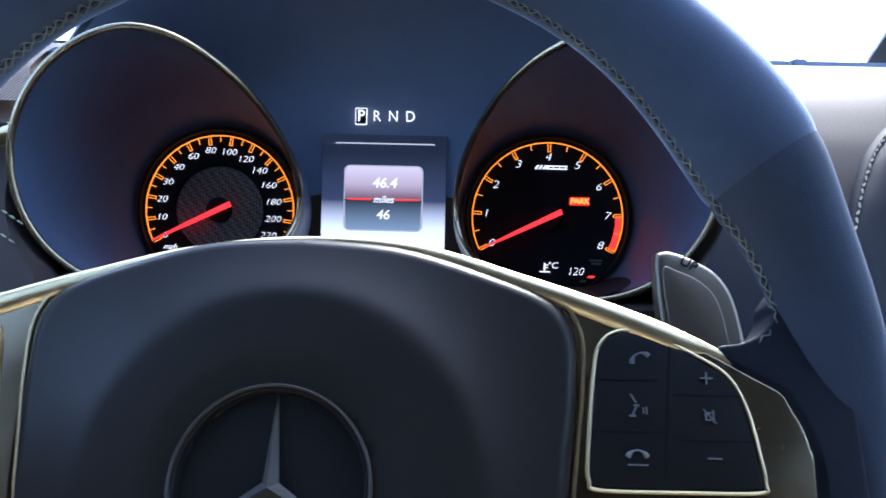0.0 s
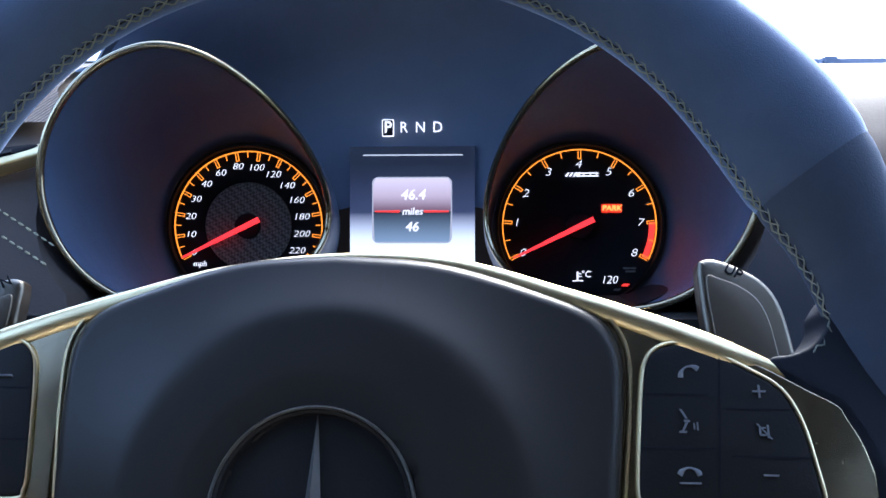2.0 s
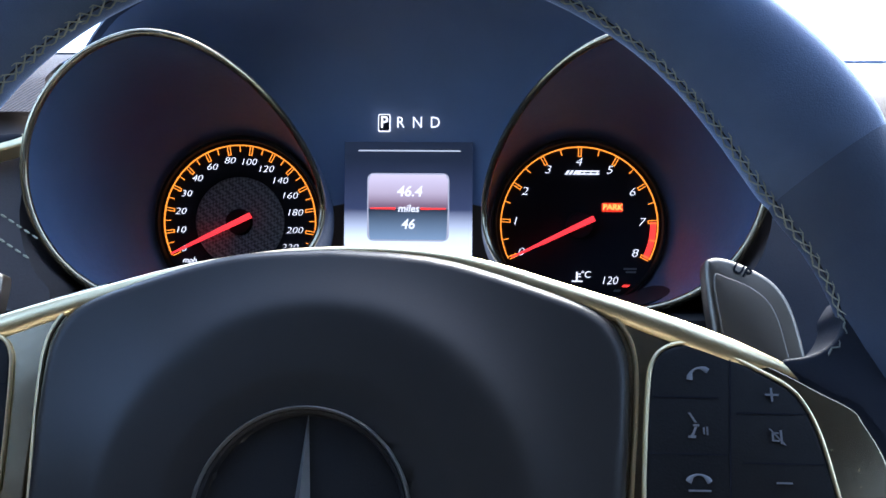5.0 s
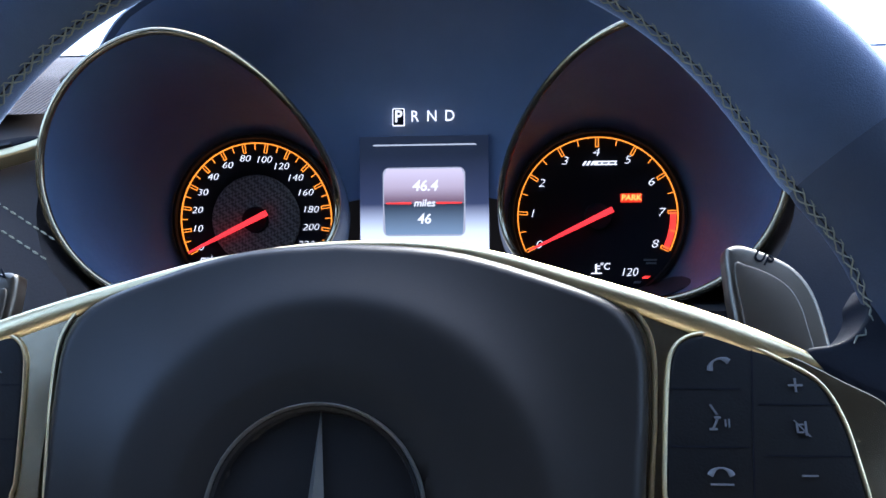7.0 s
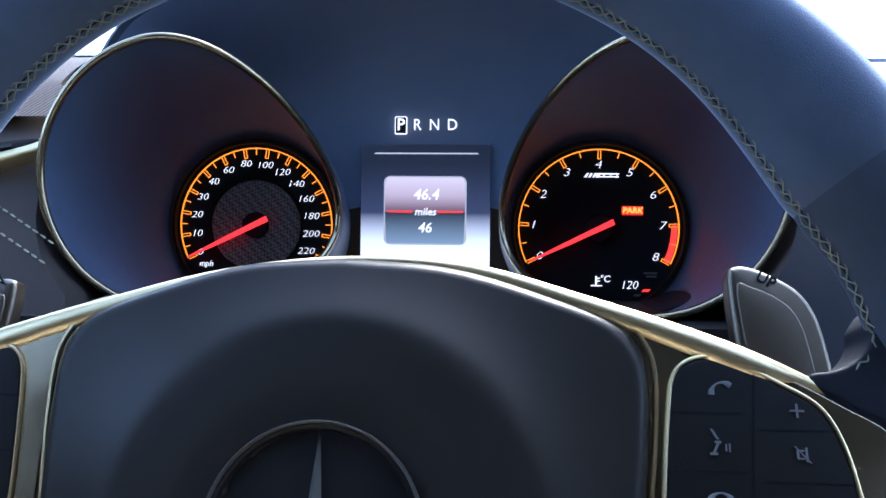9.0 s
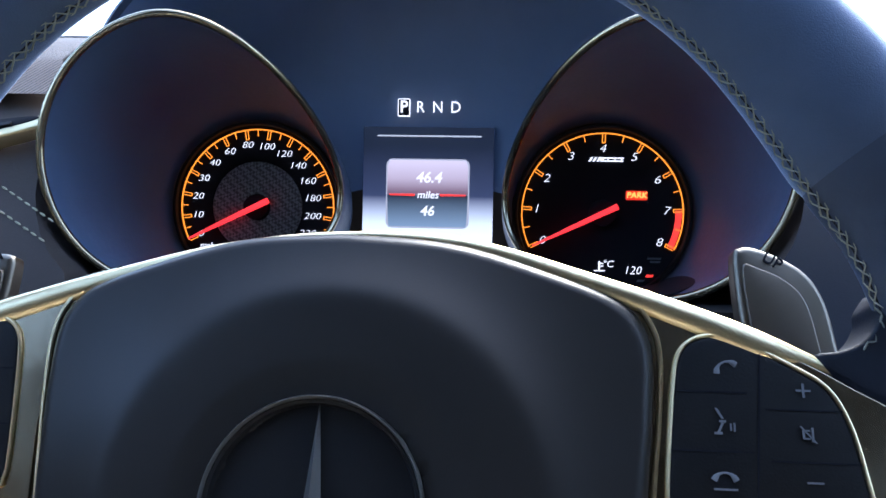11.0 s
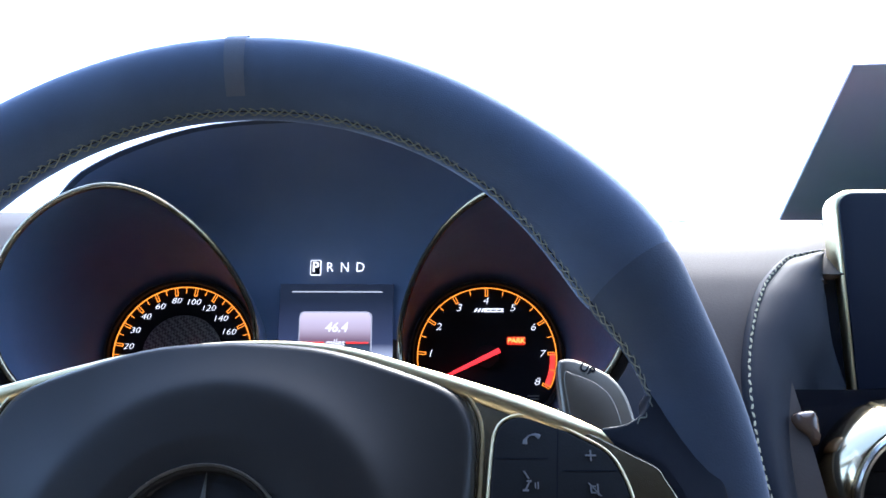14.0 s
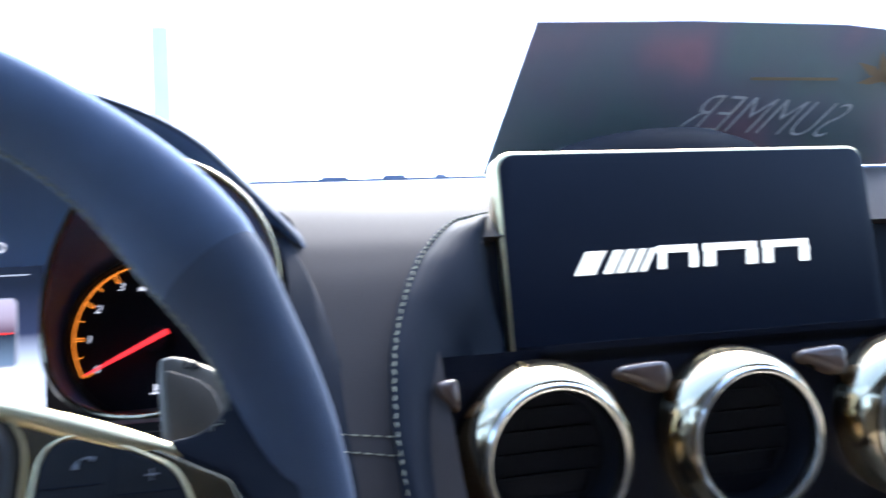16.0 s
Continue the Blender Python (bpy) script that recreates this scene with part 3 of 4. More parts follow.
# local: x to the right, y up, z towards the driver
BROW = [(0.186, -0.06), (0.188, 0.0), (0.186, 0.022), (0.178, 0.044), (0.163, 0.062), (0.146, 0.081), (0.127, 0.100), (0.100, 0.116), (0.060, 0.129), (0.0, 0.134)]
top = [(p.x, p.y) for p in curve([(x, y, 0) for x, y in BROW], 36)]
brow = top + [(-x * (1 + 0.10 * max(0.0, min(1.0, (y - 0.06) / 0.04))), y) for x, y in top[-2::-1]]


def brow_ring(k, dz, z, lift=0.0):
    return [(x * k, (y - 0.02) * k + 0.02 + dz + lift * max(0, y), z) for x, y in brow]


def cove_ring(kx, ky, z):
    return [(x * kx, (y - 0.02) * ky + 0.02, z) for x, y in brow]


part("back_panel", loft([cove_ring(0.02, 0.02, -0.0035), cove_ring(0.945, 0.50, -0.0035), cove_ring(0.946, 0.62, -0.002), cove_ring(0.948, 0.74, 0.004), cove_ring(0.952, 0.84, 0.014), cove_ring(0.960, 0.91, 0.029), cove_ring(0.970, 0.955, 0.047), cove_ring(0.980, 0.980, 0.0635)], False), HAZEDBLACK, cluster, "matte panel sweeping up behind the gauges, black lifted to hazy blue-grey")
part("hood", loft([brow_ring(0.980, 0, 0.0635), brow_ring(0.988, 0, 0.0675), brow_ring(1.0, 0, 0.066), brow_ring(1.012, 0, 0.059), brow_ring(1.045, 0.001, 0.02), brow_ring(1.07, 0.0, -0.05), brow_ring(1.02, -0.010, -0.14), brow_ring(0.9, -0.03, -0.20)], False), HOOD, cluster, "black leather hood over the gauges")

CX, TX, TY = 0.0955, 0.103, 0.022
for s in (-1, 1):
    near, far = [], []
    for t in range(-80, 66, 8):
        c, d = math.cos(radians(t)), math.sin(radians(t))
        near.append((s * (TX + 0.0632 * c), TY + 0.0632 * d))
        far.append((s * min(0.183 - 0.45 * max(0.0, d * 0.088 + TY - 0.036), TX + 0.100 * c), max(-0.062, min(0.062, TY + 0.088 * d))))
    rings = [[(x, y, z) for x, y in line_] for line_, z in ((near, 0.0), (near, 0.054), (near, 0.056), (far, 0.052), (far, 0.0))]
    part("side_fascia", loft(rings, False), LEATHER, cluster, "black leather cheek beside the gauge")


def lip_z(a, s):
    """How far the tube's mouth stands forward: it is cut back on the side towards the middle display."""
    f = max(0.0, -s * math.cos(a) + 0.25) / 1.25
    return 0.0975 - 0.068 * f ** 2.1


def tube_at(a, s, f, r):
    """A place on the tube's wall, f of the way from the dial to the mouth."""
    z = lip_z(a, s) * f
    g = z / 0.0965
    return Vector((s * (CX + (TX - CX) * g) + r * math.cos(a), TY * g + r * math.sin(a), z))


def tube_r(f, a, s):
    g = lip_z(a, s) * f / 0.0965
    return 0.0490 + 0.0108 * g ** 0.6


def gauge_tube(s):
    turns = [2 * math.pi * i / 96 for i in range(96)]
    rings = []
    for f, d in ((-0.02, 0.0), (0.1, 0.0), (0.25, 0.0), (0.45, 0.0), (0.65, 0.0), (0.85, 0.0), (0.97, 0.0), (1.0, 0.0008), (0.99, 0.0020), (0.96, 0.0026), (0.7, 0.0028), (0.3, 0.0035), (-0.03, 0.0045)):
        rings.append([tube_at(a, s, f, tube_r(max(f, 0.0), a, s) + d) for a in turns])
    t = part("gauge_tube", loft(rings, True), TUBE, cluster, "deep glossy gauge tube, black lifted to hazy navy")
    lip = [tube_at(a, s, 1.0, tube_r(1.0, a, s) + 0.0008) for a in turns + turns[:1]]
    part("tube_lip", sweep(lip, 0.0018, 10), LIP, t, "thin satin metal lip")
    part("step_ring", revolve([(0.0485, 0.001), (0.0478, 0.0035), (0.0462, 0.0035), (0.0455, 0.001)], 64, s * CX, 0.0), PLASTIC, t, "raised black ring round the dial")


gauge_tube(-1)
gauge_tube(1)

A0, A1, RR = 206.0, -26.0, 0.0435


def arc_band(r0, r1, a0, a1, z, seg=80, thick=0.0006):
    rings = []
    for i in range(seg + 1):
        a = radians(a0 + (a1 - a0) * i / seg)
        c, s = math.cos(a), math.sin(a)
        rings.append([(r0 * c, r0 * s, z), (r0 * c, r0 * s, z + thick), (r1 * c, r1 * s, z + thick), (r1 * c, r1 * s, z)])
    return loft(rings, True, True, True)


def needle(parent):
    o = [(0.0085, 0.0016), (0.0085, -0.0016), (-0.020, -0.0011), (-0.0415, -0.0004), (-0.0415, 0.0004), (-0.020, 0.0011)]
    n = part("needle", slab(ccw(o), 0.0055, 0.0075, 0.0004), RED, parent, "lit red pointer resting at zero")
    n.matrix_basis = pose(0, 0, 0, 0, 0, A0 - 180)
    return n


def gauge(name, x, marks, text_r, size, disc_r, label):
    g = part(name, disc(0.0480, 0.0, 0, 0, 72), MATTE, cluster, label)
    g.matrix_basis = pose(x, 0, 0)
    part("scale_ring", arc_band(RR - 0.0005, RR + 0.0002, A0, A1, 0.0008), ORANGE, g, "thin lit orange ring")
    n = len(marks) - 1
    step = (A1 - A0) / n
    long_t = short_t = None
    for i in range(2 * n + 1):
        a = A0 + step * i / 2
        m = pose(0, 0, 0, 0, 0, a)
        if i % 2 == 0:
            if long_t is None:
                long_t = part("tick", bars([(RR - 0.0029, 0.00075, 0.0046, 0.0005, 0), (RR - 0.0029, -0.00075, 0.0046, 0.0005, 0), (RR - 0.0053, 0, 0.0005, 0.0020, 0)], 0.0009), ORANGE, g)
                long_t.matrix_basis = m
            else:
                twin(long_t, g, m)
        elif short_t is None:
            short_t = part("tick", bars([(RR - 0.0022, 0, 0.0032, 0.00055, 0)], 0.0009), ORANGE, g)
            short_t.matrix_basis = m
        else:
            twin(short_t, g, m)
    for i, word in enumerate(marks):
        a = radians(A0 + step * i)
        rr = text_r - 0.0012 * (len(word) - 1) * abs(math.cos(a)) - (0.0 if len(word) < 3 else 0.0006)
        lettering("numeral", word, size, WHITE, g, pose(rr * math.cos(a) - 0.0007, rr * math.sin(a), 0.001), 0.22, -0.016, 1.22)
    if disc_r:
        part("centre_disc", revolve([(disc_r, 0.0006), (disc_r * 0.98, 0.0014), (0.0001, 0.0014)], 48), DIALMESH, g, "grey mesh-patterned centre disc")
    part("hub", revolve([(0.0075, 0.0015), (0.0070, 0.0045), (0.0001, 0.005)], 32), MATTE, g)
    needle(g)
    return g


speedo = gauge("speedometer", -CX, "0 10 20 30 40 60 80 100 120 140 160 180 200 220".split(), 0.0352, 0.0053, 0.0255, "black speedometer dial with a lit orange scale")
lettering("unit_word", "mph", 0.0046, WHITE, speedo, pose(-0.0288, -0.0220, 0.001), 0.2, 0.0)
tacho = gauge("tachometer", CX, "0 1 2 3 4 5 6 7 8".split(), 0.0350, 0.0064, 0, "black rev counter dial with a lit orange scale")
part("red_zone", arc_band(RR - 0.0042, RR - 0.0010, 3.0, A1, 0.0006, 20), REDSOFT, tacho, "lit red end of the scale")
part("maker_mark", bars([(-0.0068 + 0.0022 * k, 0.0292, 0.0013, 0.0024, 0.6) for k in range(4)] + [(0.0045, 0.0300, 0.0125, 0.0007, 0), (0.0045, 0.0284, 0.0125, 0.0007, 0)] + [(-0.001 + 0.0036 * k, 0.0292, 0.0008, 0.0022, 0.2) for k in range(4)], 0.001), WHITE, tacho)
lettering("warning_word", "PARK", 0.0045, AMBER, tacho, pose(0.0183, 0.0100, 0.0016), 0.1, 0.02, 1.0)
part("warning_ground", slab(rounded(0.0125, 0.0241, 0.0075, 0.0125, 0.0008), 0.0004, 0.0010, 0.0002), glow("lit_dim_red", (1.0, 0.03, 0.01), 0.082), tacho)
lettering("temperature_limit", "120", 0.0064, WHITE, tacho, pose(0.0170, -0.0308, 0.001), 0.22, -0.012)
lettering("temperature_unit", "°C", 0.0052, WHITE, tacho, pose(0.0040, -0.0276, 0.001), 0.1, 0.005)
part("temperature_sign", bars([(-0.0008, -0.0285, 0.0010, 0.0050, 0), (0.0004, -0.0272, 0.0020, 0.0006, 0), (0.0004, -0.0287, 0.0020, 0.0006, 0), (-0.0006, -0.0312, 0.0060, 0.0007, 0)], 0.001), WHITE, tacho)
part("scale_note", bars([(0.0285, -0.0240, 0.0072, 0.0010, 0.2), (0.0290, -0.0258, 0.0056, 0.0010, 0.2)], 0.001), PRINT, tacho)
part("limit_mark", bars([(0.0262, -0.0335, 0.0036, 0.0014, 0.8)], 0.001), REDSOFT, tacho)
part("limit_mark", bars([(0.0215, -0.0362, 0.0036, 0.0012, 0.8)], 0.001), PRINT, tacho)

# centre display
disp = part("centre_display", slab([(-0.0362, -0.052), (0.0362, -0.052), (0.0362, 0.046), (-0.0362, 0.046)], -0.003, -0.0005, 0.0003), BASEGLOW, cluster, "lit display shading from dark blue to white")
part("display_line", slab([(-0.0285, 0.0405), (0.0295, 0.0405), (0.0290, 0.0413), (-0.0280, 0.0413)], -0.0004, 0.0004, 0.0001), glow("lit_dim_white", (0.8, 0.85, 1.0), 0.058), disp)
for word, x in (("R", -0.0047), ("N", 0.0049), ("D", 0.0148)):
    lettering("gear_letter", word, 0.0088, WHITE, disp, pose(x, 0.0565, 0.0006), 0, 0.004, 0.9)
part("gear_frame", slab(rounded(-0.0173, -0.0104, 0.0515, 0.0614, 0.0008), -0.001, 0.0004, 0.0002), WHITE, disp, "lit white box round the chosen gear")
part("gear_frame_inner", slab(rounded(-0.0167, -0.0110, 0.0521, 0.0608, 0.0006), 0.0002, 0.0008, 0.0002), MATTE, disp)
lettering("gear_letter", "P", 0.0092, WHITE, disp, pose(-0.0138, 0.0565, 0.0012), 0, 0.02, 0.95)
part("trip_box_frame", slab(rounded(-0.0231, 0.0231, -0.0100, 0.0283, 0.0036), -0.001, 0.0003, 0.0002), glow("lit_pale_frame", (0.72, 0.72, 0.86), 0.058), disp, "pale lit border of the trip box")
part("trip_box_upper", slab([(-0.0224, 0.0085), (0.0224, 0.0085), (0.0224, 0.0245), (0.0208, 0.0275), (-0.0208, 0.0275), (-0.0224, 0.0245)], -0.001, 0.0008, 0.0004), BOXTOP, disp, "lavender upper half of the trip box")
part("trip_box_lower", slab([(-0.0212, -0.0092), (0.0212, -0.0092), (0.0218, -0.0070), (0.0224, 0.0084), (-0.0224, 0.0084), (-0.0218, -0.0070)], -0.001, 0.0008, 0.0004), BOXLOW, disp, "teal lower half of the trip box")
part("trip_line", slab([(-0.0212, 0.0080), (-0.0070, 0.0078), (-0.0070, 0.0090), (-0.0212, 0.0088)], 0.0004, 0.0012, 0.0002), REDSOFT, disp)
part("trip_line", slab([(0.0070, 0.0078), (0.0212, 0.0080), (0.0212, 0.0088), (0.0070, 0.0090)], 0.0004, 0.0012, 0.0002), REDSOFT, disp)
lettering("trip_number", "46.4", 0.0083, WHITE, disp, pose(0.0006, 0.0178, 0.0014), 0.18, 0.014)
lettering("trip_unit", "miles", 0.0058, WHITE, disp, pose(0.0003, 0.0083, 0.0016), 0.18, 0.014)
lettering("trip_number", "46", 0.0078, WHITE, disp, pose(0.0, -0.0006, 0.0014), 0.18, 0.014)

# ---- steering column ----
col = thing("steering_column", "black plastic steering column shroud behind the wheel", "steering column", pose(-0.003, 0.276, 0.679, 71, 0, 0))
part("shroud", revolve([(0.055, -0.30), (0.058, -0.12), (0.052, -0.07), (0.030, -0.068)], 40), PLASTIC, col)

# ---- steering wheel ----
wheel = thing("steering_wheel", "black suede flat-bottomed steering wheel with satin silver spokes", "steering wheel", pose(-0.003, 0.276, 0.679, 71, 0, 0))
# local: x to the right, y up in the wheel's plane, z towards the driver
RX, RY, RBIG, RA, RB, RN, LEAN = 0.0007, 0.0039, 0.1692, 0.0151, 0.0122, -0.0377, 0.3132


def rim_at(a, k=0.0):
    """A place on the rim's centre line, with the flat lower side."""
    x, y = (RBIG + k) * math.cos(a), (RBIG + k) * math.sin(a)
    low = -(RBIG * 0.86 + k)
    if y < low:
        y = low + (y - low) * 0.12
    return Vector((RX + x, RY + y, RN + LEAN * y))


def grip_at(a):
    """The rim swells where the thumbs rest, and falls off faster below."""
    g = math.degrees(a) % 360
    swell = sum(math.exp(-(d / (8.0 if d < 0 else 14.0)) ** 2) for d in (g - 36.5, 143.5 - g))
    fold = sum(math.exp(-((g - at) / 0.8) ** 2) for at in (34, 146))
    return 1.0 + 0.29 * swell - 0.035 * fold


def slim_at(a):
    """Below the spokes' upper edge the rim's inner side gives way to the spoke."""
    g = math.degrees(a) % 360
    f = min(1.0, max(0.0, (g - 171) / 10, 0.0)) if 100 < g < 300 else min(1.0, max(0.0, (9 - (g if g < 150 else g - 360)) / 10))
    return 1.0 - 0.55 * f * f * (3 - 2 * f)


def rim_skin(g0, g1, steps):
    rings = []
    for i in range(steps + 1):
        a = radians(g0 + (g1 - g0) * i / steps)
        c, d = rim_at(a), (rim_at(a, 0.01) - rim_at(a)).normalized()
        grip, slim = grip_at(a), slim_at(a)
        rings.append([c + d * RA * grip * math.cos(b) * (slim if math.cos(b) < 0 else 1.0) + Vector((0, 0, RB * grip * math.sin(b))) for b in [2 * math.pi * k / 28 for k in range(28)]])
    return loft(rings, True)


rim = part("rim", rim_skin(34, 146, 140), SUEDE, wheel, "thick suede rim, black lifted to navy for haze")
# colour step at the fold stands for the dimmer lower rim
part("lower_grip", rim_skin(146, 394, 248), GRIP, rim, "smooth lower rim, coloured darker for shade")


def on_rim(a, b, out=0.0):
    c, d = rim_at(a), (rim_at(a, 0.01) - rim_at(a)).normalized()
    return c + d * (RA * grip_at(a) + out) * math.cos(b) + Vector((0, 0, (RB * grip_at(a) + out) * math.sin(b)))


# crossed thin threads between two rows of holes, each a little uneven
rnd = random.Random(4)
for b0, b1 in ((164, 179), (179, 164)):
    bm = bmesh.new()
    n, r = 92, 0.00032
    for i in range(n):
        a = radians(20.5) + radians(139) * (i + 0.2 * rnd.random()) / n
        a2 = a + radians(139) / n * (0.9 + 0.3 * rnd.random())
        p0, p1 = on_rim(a, radians(b0 + rnd.uniform(-1.5, 1.5)), 0.0003), on_rim(a2, radians(b1 + rnd.uniform(-1.5, 1.5)), 0.0003)
        a3 = a2 + radians(139) / n * 0.35
        p2 = on_rim(a3, radians(b1), 0.0001)
        u = (p0 - rim_at(a)).normalized()
        s = (p1 - p0).cross(u).normalized()
        v = []
        for q, k in ((p0, 0.5), (p0.lerp(p1, 0.5) + u * 0.0003, 1.1), (p1, 0.9), (p2, 0.5)):
            v.append([bm.verts.new(q + s * r * k), bm.verts.new(q + u * r * k), bm.verts.new(q - s * r * k)])
        for f, g in zip(v, v[1:]):
            bm.faces.new((f[0], f[1], g[1], g[0]))
            bm.faces.new((f[1], f[2], g[2], g[1]))
    tagged(part("cross_stitch", bm, THREADG, rim, "grey-green crossed stitching inside the rim"), kind="stuff")
part("seam_groove", sweep([on_rim(radians(20 + 140 * i / 120), radians(171.5), -0.0004) for i in range(121)], 0.0005, 6), LEATHER, rim)
mark = []
for i in range(5):
    a = radians(92.2 + 1.3 - 2.6 * i / 4)
    mark.append([on_rim(a, radians(b), 0.0006) for b in range(-60, 156, 12)])
part("top_mark", loft(mark, False), mat("grey_suede", (0.080, 0.095, 0.125), 0.9, 0, 0.15, 80, 0.25, 2000, sheen=0.3), rim, "slightly paler stripe at the top of the rim")


# airbag cover: a domed pad with a shallow bowl round the emblem
PAD = [(0.0, 0.0758), (0.0318, 0.0736), (0.0610, 0.0655), (0.0775, 0.0590), (0.0836, 0.0520), (0.0856, 0.0440), (0.0852, 0.0320), (0.0838, 0.0180), (0.0790, -0.015), (0.066, -0.045), (0.045, -0.066), (0.0, -0.074)]
half = [(p.x, p.y) for p in curve([(x, y, 0) for x, y in PAD], 48)]
pad_o = half + [(-x * 0.94, y) for x, y in half[-2:0:-1]]


def pad_z(x, y):
    """A round plateau with a bowl at the emblem; outside it the skin slopes away to the edge."""
    r = math.hypot(x, y)
    bowl = 0.0042 * max(0.0, 1 - (r / 0.0385) ** 2) ** 1.25
    w = (r - 0.0565) / 0.028
    soft = 0.5 * (w + math.sqrt(w * w + 0.012))
    return -0.0040 - bowl - 0.003 * max(0.0, min(1.0, (0.0272 - r) / 0.0015)) - 0.0125 * (1 - math.exp(-1.15 * soft))


rings = []
for k in [0.002, 0.1, 0.2, 0.28] + [0.31 + 0.0125 * i for i in range(52)]:
    rings.append([(x * k, y * k, pad_z(x * k, y * k)) for x, y in pad_o])
for k, dz in ((0.962, 0.0006), (0.975, 0.0016), (0.986, 0.0034), (0.994, 0.0060), (0.997, 0.009), (0.997, 0.018)):
    rings.append([(x * k, y * k, pad_z(x * k, y * k) - dz) for x, y in pad_o])
pad = part("airbag_cover", loft(rings, True, True), AIRBAG, wheel, "smooth black airbag cover with a shallow bowl")

for s in (1, -1):
    line_ = [Vector((s * (0.0007 + x * (1.0 if s > 0 else 0.94)), y, -0.0172)) for x, y in half if y < 0.066]
    part("pad_edging", sweep(line_, 0.0007, 6), SATIN, wheel, "thin polished line beside the airbag cover")

em = part("emblem", revolve([(0.0278, -0.0082), (0.0276, -0.0050), (0.0268, -0.0044), (0.0260, -0.0050), (0.0255, -0.0074), (0.0001, -0.0074)], 64), PLASTIC, wheel, "round black emblem with a chrome ring and star")
em.matrix_basis = pose(-0.0012, 0.0008, 0.0004)
part("emblem_ring", revolve([(0.0280, -0.0072), (0.0279, -0.0038), (0.0275, -0.0030), (0.0271, -0.0038), (0.0269, -0.0066)], 72), EMBLEM, em, "thin chrome ring")
for k in range(3):
    bm = bmesh.new()
    a = radians(90 + 120 * k)
    d, s = Vector((math.cos(a), math.sin(a), 0)), Vector((-math.sin(a), math.cos(a), 0))
    z0 = Vector((0, 0, -0.0066))
    tip, l, r_, mid = d * 0.0268 + z0, s * 0.0023 + z0 + d * 0.0013, -s * 0.0023 + z0 + d * 0.0013, Vector((0, 0, -0.0020))
    v = [bm.verts.new(q) for q in (tip, l, r_, mid)]
    bm.faces.new((v[0], v[1], v[3]))
    bm.faces.new((v[0], v[3], v[2]))
    part("star_arm", bm, EMBLEM, em, smooth=False)

# satin spokes, their polished upper edge and the switch panels
TOPLINE = [(-0.152, 0.0285), (-0.1356, 0.0368), (-0.1225, 0.0438), (-0.0998, 0.0533), (-0.068, 0.0634), (-0.035, 0.0722), (0.0, 0.0762), (0.035, 0.0748), (0.068, 0.0660), (0.0998, 0.0560), (0.1225, 0.0469), (0.1356, 0.0402), (0.152, 0.030)]
edge = curve([(x, y, -0.0165 - 0.004 * abs(x) / 0.15) for x, y in TOPLINE], 72)
radii = [0.0014 + 0.0030 * min(1.0, abs(p.x) / 0.105) ** 1.3 - 0.0040 * min(1.0, max(0.0, (abs(p.x) - 0.114) / 0.024)) for p in edge]
edge = [p - Vector((0, r * 0.9, 0)) for p, r in zip(edge, radii)]
part("spoke_edge", sweep(edge, radii, 12, (0, 0, 1), 0.8), SATIN, wheel, "polished satin silver upper spoke edge")
PLATE = [(0.0800, 0.046), (0.0760, 0.0565), (0.0640, 0.0650), (0.0800, 0.0605), (0.0998, 0.0535), (0.1225, 0.0440), (0.1356, 0.0370), (0.1443, 0.0322), (0.1466, 0.0283), (0.1495, 0.0227), (0.1514, 0.0165), (0.1522, 0.0100), (0.1510, -0.012), (0.1460, -0.026), (0.110, -0.030), (0.0780, -0.028), (0.0780, -0.012), (0.0800, 0.015)]
SWITCH = [(0.0870, 0.012), (0.0893, 0.036), (0.0912, 0.0445), (0.0955, 0.0485), (0.1020, 0.0495), (0.1080, 0.0478), (0.1190, 0.0425), (0.1285, 0.0365), (0.1335, 0.0270), (0.1362, 0.0140), (0.1372, 0.0060), (0.1350, 0.0035), (0.1120, 0.0030), (0.0900, 0.0030), (0.0872, 0.0055)]


def phone_icon(x, y, tilt):
    pts = [Vector((x + 0.0030 * math.cos(radians(a + tilt)), y - 0.0015 + 0.0030 * math.sin(radians(a + tilt)), 0)) for a in range(20, 161, 20)]
    return pts


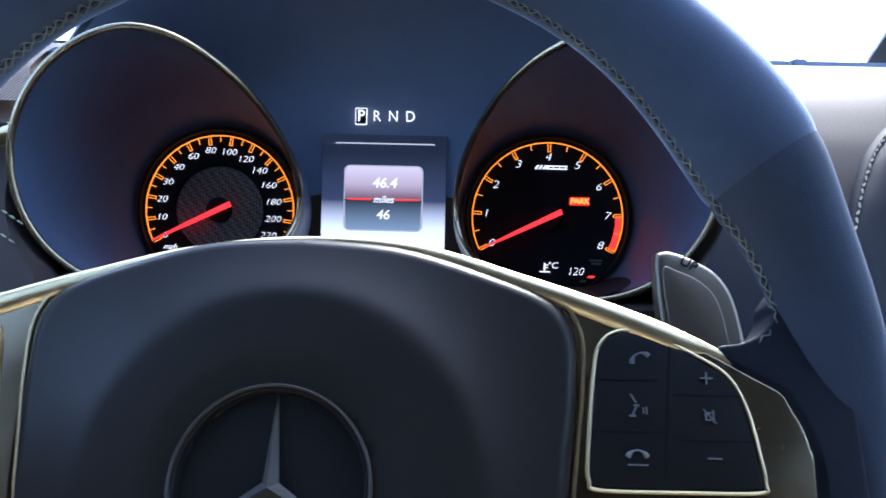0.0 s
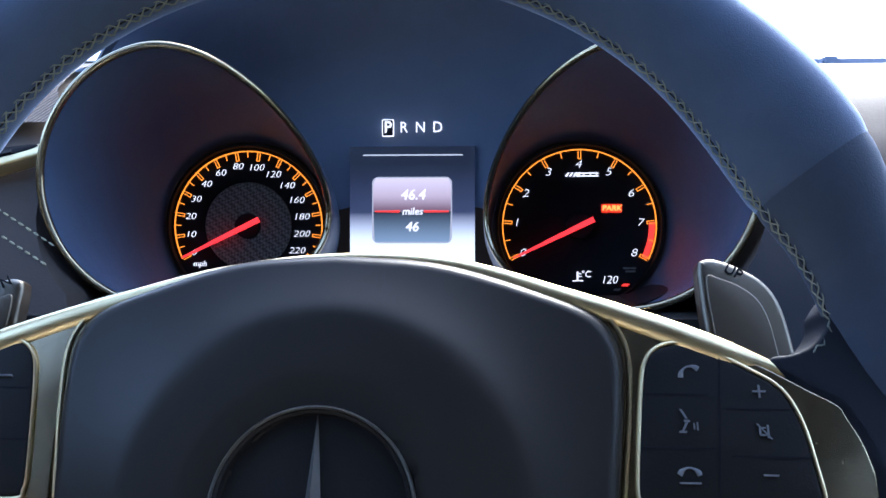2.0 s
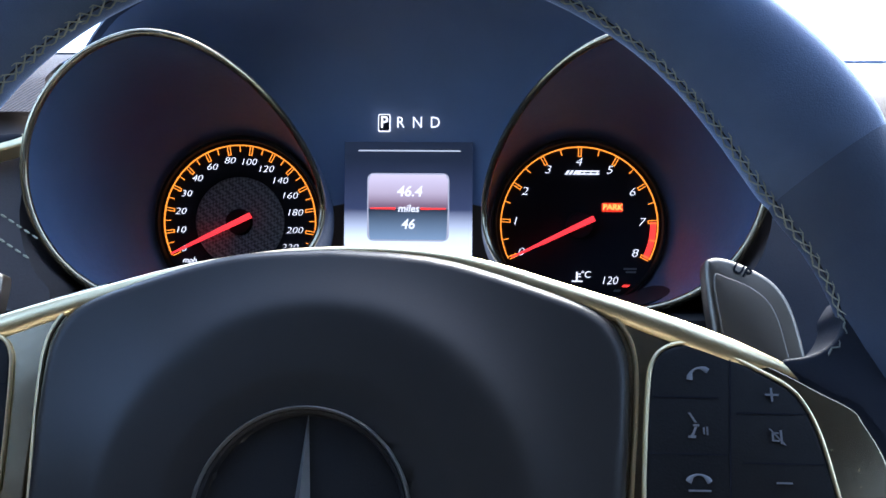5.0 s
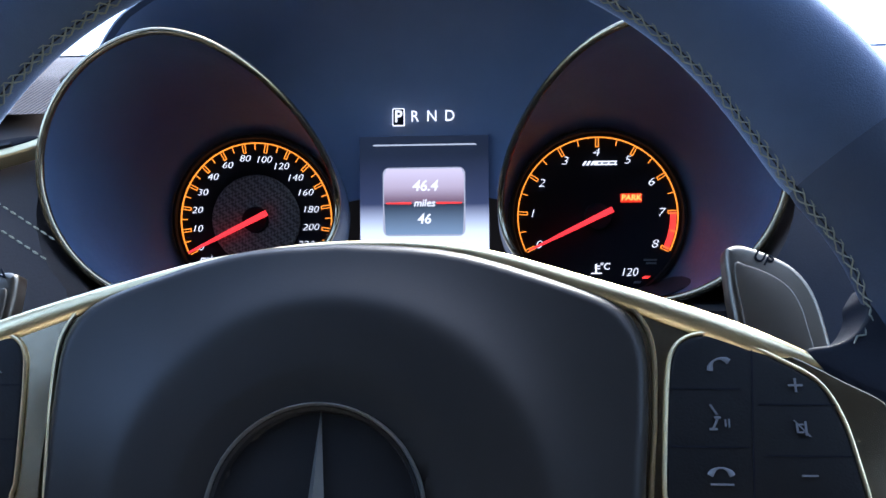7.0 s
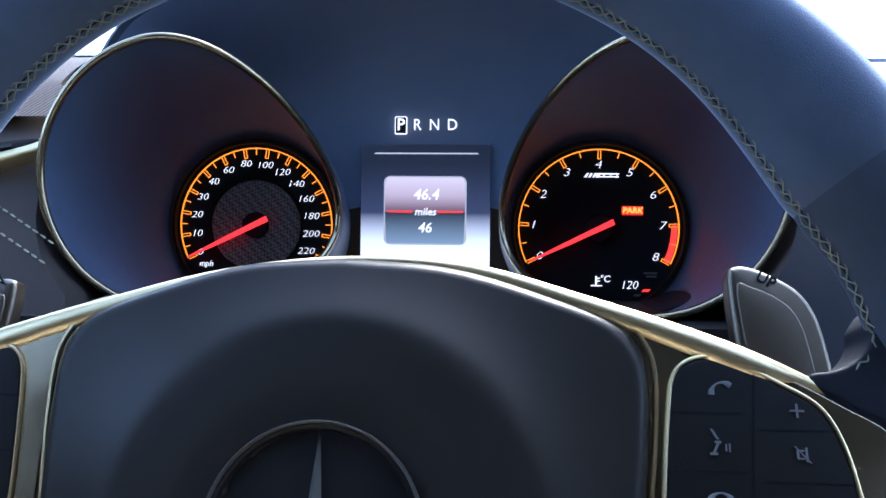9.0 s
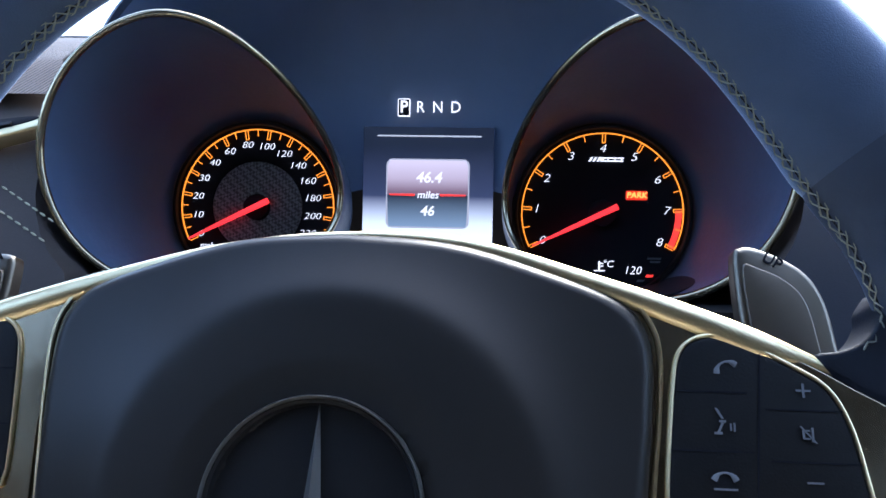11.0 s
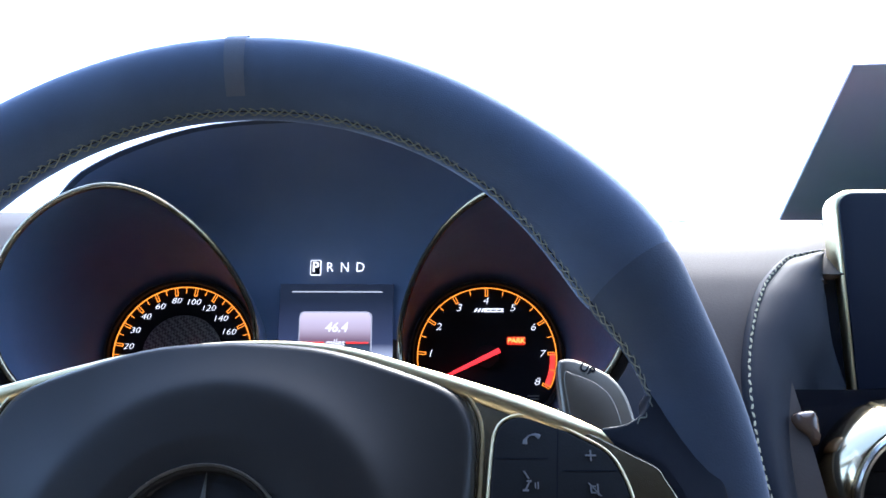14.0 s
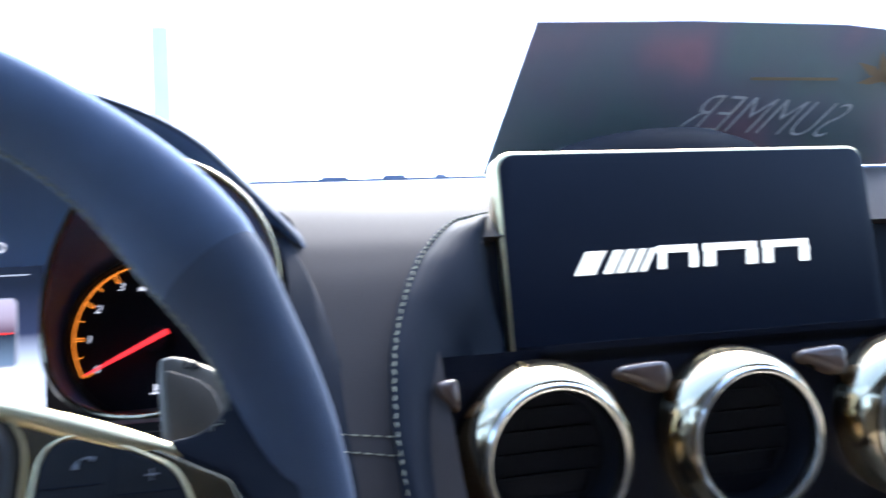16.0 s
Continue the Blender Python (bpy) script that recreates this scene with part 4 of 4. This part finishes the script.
for s in (1, -1):

    def mir(o, k=1.0):
        return [(s * x * k, y) for x, y in o]
    plate = part("spoke_plate", slab(mir(smooth_outline(PLATE, 108)), -0.034, -0.0176, 0.0010), SPOKE, wheel, "satin silver spoke plate, darkened for a dim reflection")
    sw = part("switch_panel", slab(mir(smooth_outline(SWITCH, 90)), -0.022, -0.0168, 0.0016), PLASTIC, plate, "black switch panel with grey symbols")
    o = smooth_outline(SWITCH, 90)
    loop = [Vector((s * x, y, -0.0170)) for x, y in o + o[:1]]
    part("panel_rim", sweep(loop, 0.0006, 8), SATIN, plate, "thin polished rim round the switches")
    # seams between the buttons
    for rect in ((0.1105, 0.0260, 0.0004, 0.040, 0.08), (0.0985, 0.0345, 0.019, 0.0004, 0), (0.0985, 0.0195, 0.021, 0.0004, 0), (0.1225, 0.0305, 0.020, 0.0004, 0), (0.1240, 0.0175, 0.022, 0.0004, 0)):
        x, y, w, h, sl = rect
        part("button_gap", bars([(s * x, y, w, h, s * sl)], -0.0168, 0.0002), MATTE, plate)
    if s > 0:
        for x, y, tilt in ((0.1036, 0.0410, 25), (0.1012, 0.0128, 0)):
            pts = [q + Vector((0, 0, -0.0165)) for q in phone_icon(x, y, tilt)]
            part("phone_symbol", sweep(pts, [0.0008, 0.00075, 0.0004, 0.00026, 0.00026, 0.0004, 0.00075, 0.0008], 8, (0, 0, 1), 0.25), PRINT, plate)
        part("cradle_symbol", bars([(0.1012, 0.0102, 0.0058, 0.0005, 0)], -0.0166), PRINT, plate)
        part("plus_symbol", bars([(0.1222, 0.0355, 0.0036, 0.0005, 0), (0.1222, 0.0355, 0.0005, 0.0036, 0)], -0.0166), PRINT, plate)
        part("minus_symbol", bars([(0.1232, 0.0126, 0.0040, 0.0005, 0)], -0.0166), PRINT, plate)
        part("mute_symbol", bars([(0.1214, 0.0244, 0.0005, 0.0022, 0), (0.1222, 0.0254, 0.0016, 0.0004, 0), (0.1222, 0.0234, 0.0016, 0.0004, 0), (0.1236, 0.0244, 0.0005, 0.0036, 0), (0.1226, 0.0244, 0.0004, 0.0042, -0.9)], -0.0166), PRINT, plate)
        part("voice_symbol", bars([(0.1006, 0.0290, 0.0006, 0.0026, -0.6), (0.1014, 0.0270, 0.0016, 0.0006, 0), (0.1008, 0.0254, 0.0006, 0.0024, 0.5), (0.1002, 0.0240, 0.0020, 0.0006, 0), (0.1034, 0.0256, 0.0004, 0.0018, 0), (0.1043, 0.0256, 0.0004, 0.0022, 0)], -0.0166), PRINT, plate)
    else:
        for y in (0.0380, 0.0120):
            part("arrow_symbol", bars([(-0.1000, y, 0.0034, 0.0006, 0.9), (-0.0980, y, 0.0034, 0.0006, -0.9)], -0.0166), PRINT, plate)
        part("frame_symbol", bars([(-0.1190, 0.0265, 0.0046, 0.0006, 0), (-0.1190, 0.0225, 0.0046, 0.0006, 0), (-0.1210, 0.0245, 0.0006, 0.004, 0), (-0.1170, 0.0245, 0.0006, 0.004, 0)], -0.0166), PRINT, plate)
    # leather bridge from the spoke to the rim
    BR = [(0.1275, 0.0455), (0.1335, 0.0466), (0.1385, 0.0486), (0.1422, 0.0517), (0.1448, 0.0562), (0.1457, 0.061), (0.152, 0.066), (0.160, 0.050), (0.166, 0.025), (0.166, -0.02), (0.158, -0.045), (0.1545, -0.03), (0.1545, 0.005), (0.1535, 0.016), (0.1510, 0.0230), (0.1482, 0.0284), (0.1452, 0.0328), (0.139, 0.0356), (0.1335, 0.0388), (0.128, 0.0422)]
    part("spoke_cover", slab(mir(smooth_outline(BR, 90)), -0.036, -0.0183, 0.0012, 3), LEATHER, wheel, "black leather where the spoke joins the rim")
    # the rim's seam curls in over the spoke
    q = on_rim(radians(20.5), radians(171), 0.0006)
    hook = [Vector((s * p.x + (2 * RX if s < 0 else 0.0), p.y, p.z)) for p in curve([q, (0.1452, 0.0540, -0.0185), (0.1436, 0.0512, -0.0186), (0.1412, 0.0488, -0.0180), (0.1385, 0.0472, -0.0179)], 24)]
    tagged(part("curled_seam", stitches(hook, 0.0024, -0.0004, 0.00030, (0, 0, 1), 0.0007), THREADG, wheel, "grey stitching that curls over the spoke"), kind="stuff")
    # shift paddle
    PD = [(0.1190, 0.0835), (0.1215, 0.0868), (0.1265, 0.0866), (0.1335, 0.0838), (0.1410, 0.0790), (0.1458, 0.0715), (0.1484, 0.0600), (0.1495, 0.0440), (0.1450, 0.0330), (0.1260, 0.0330), (0.1215, 0.0480), (0.1195, 0.0660)]
    pdl = part("shift_paddle", slab(mir(smooth_outline(PD, 60), 1.0), -0.062, -0.0555, 0.002), DARKMETAL, wheel, "smoked metal shift paddle")
    face = [(0.1215, 0.0800), (0.1262, 0.0795), (0.1335, 0.0762), (0.1392, 0.0705), (0.1422, 0.0600), (0.1430, 0.0420), (0.1300, 0.0400), (0.1245, 0.0480), (0.1220, 0.0660)]
    part("paddle_face", slab(mir(smooth_outline(face, 48)), -0.057, -0.0546, 0.0006), PADDLE, pdl, "dark recessed paddle face")
    if s < 0:
        pdl.matrix_basis = pose(-0.004, -0.008, 0)
    lettering("paddle_word", "UP" if s > 0 else "DOWN", 0.0052, MATTE, pdl, pose(s * 0.1310, 0.0820, -0.0552, 0, 0, -30 * s), 0, 0.01)
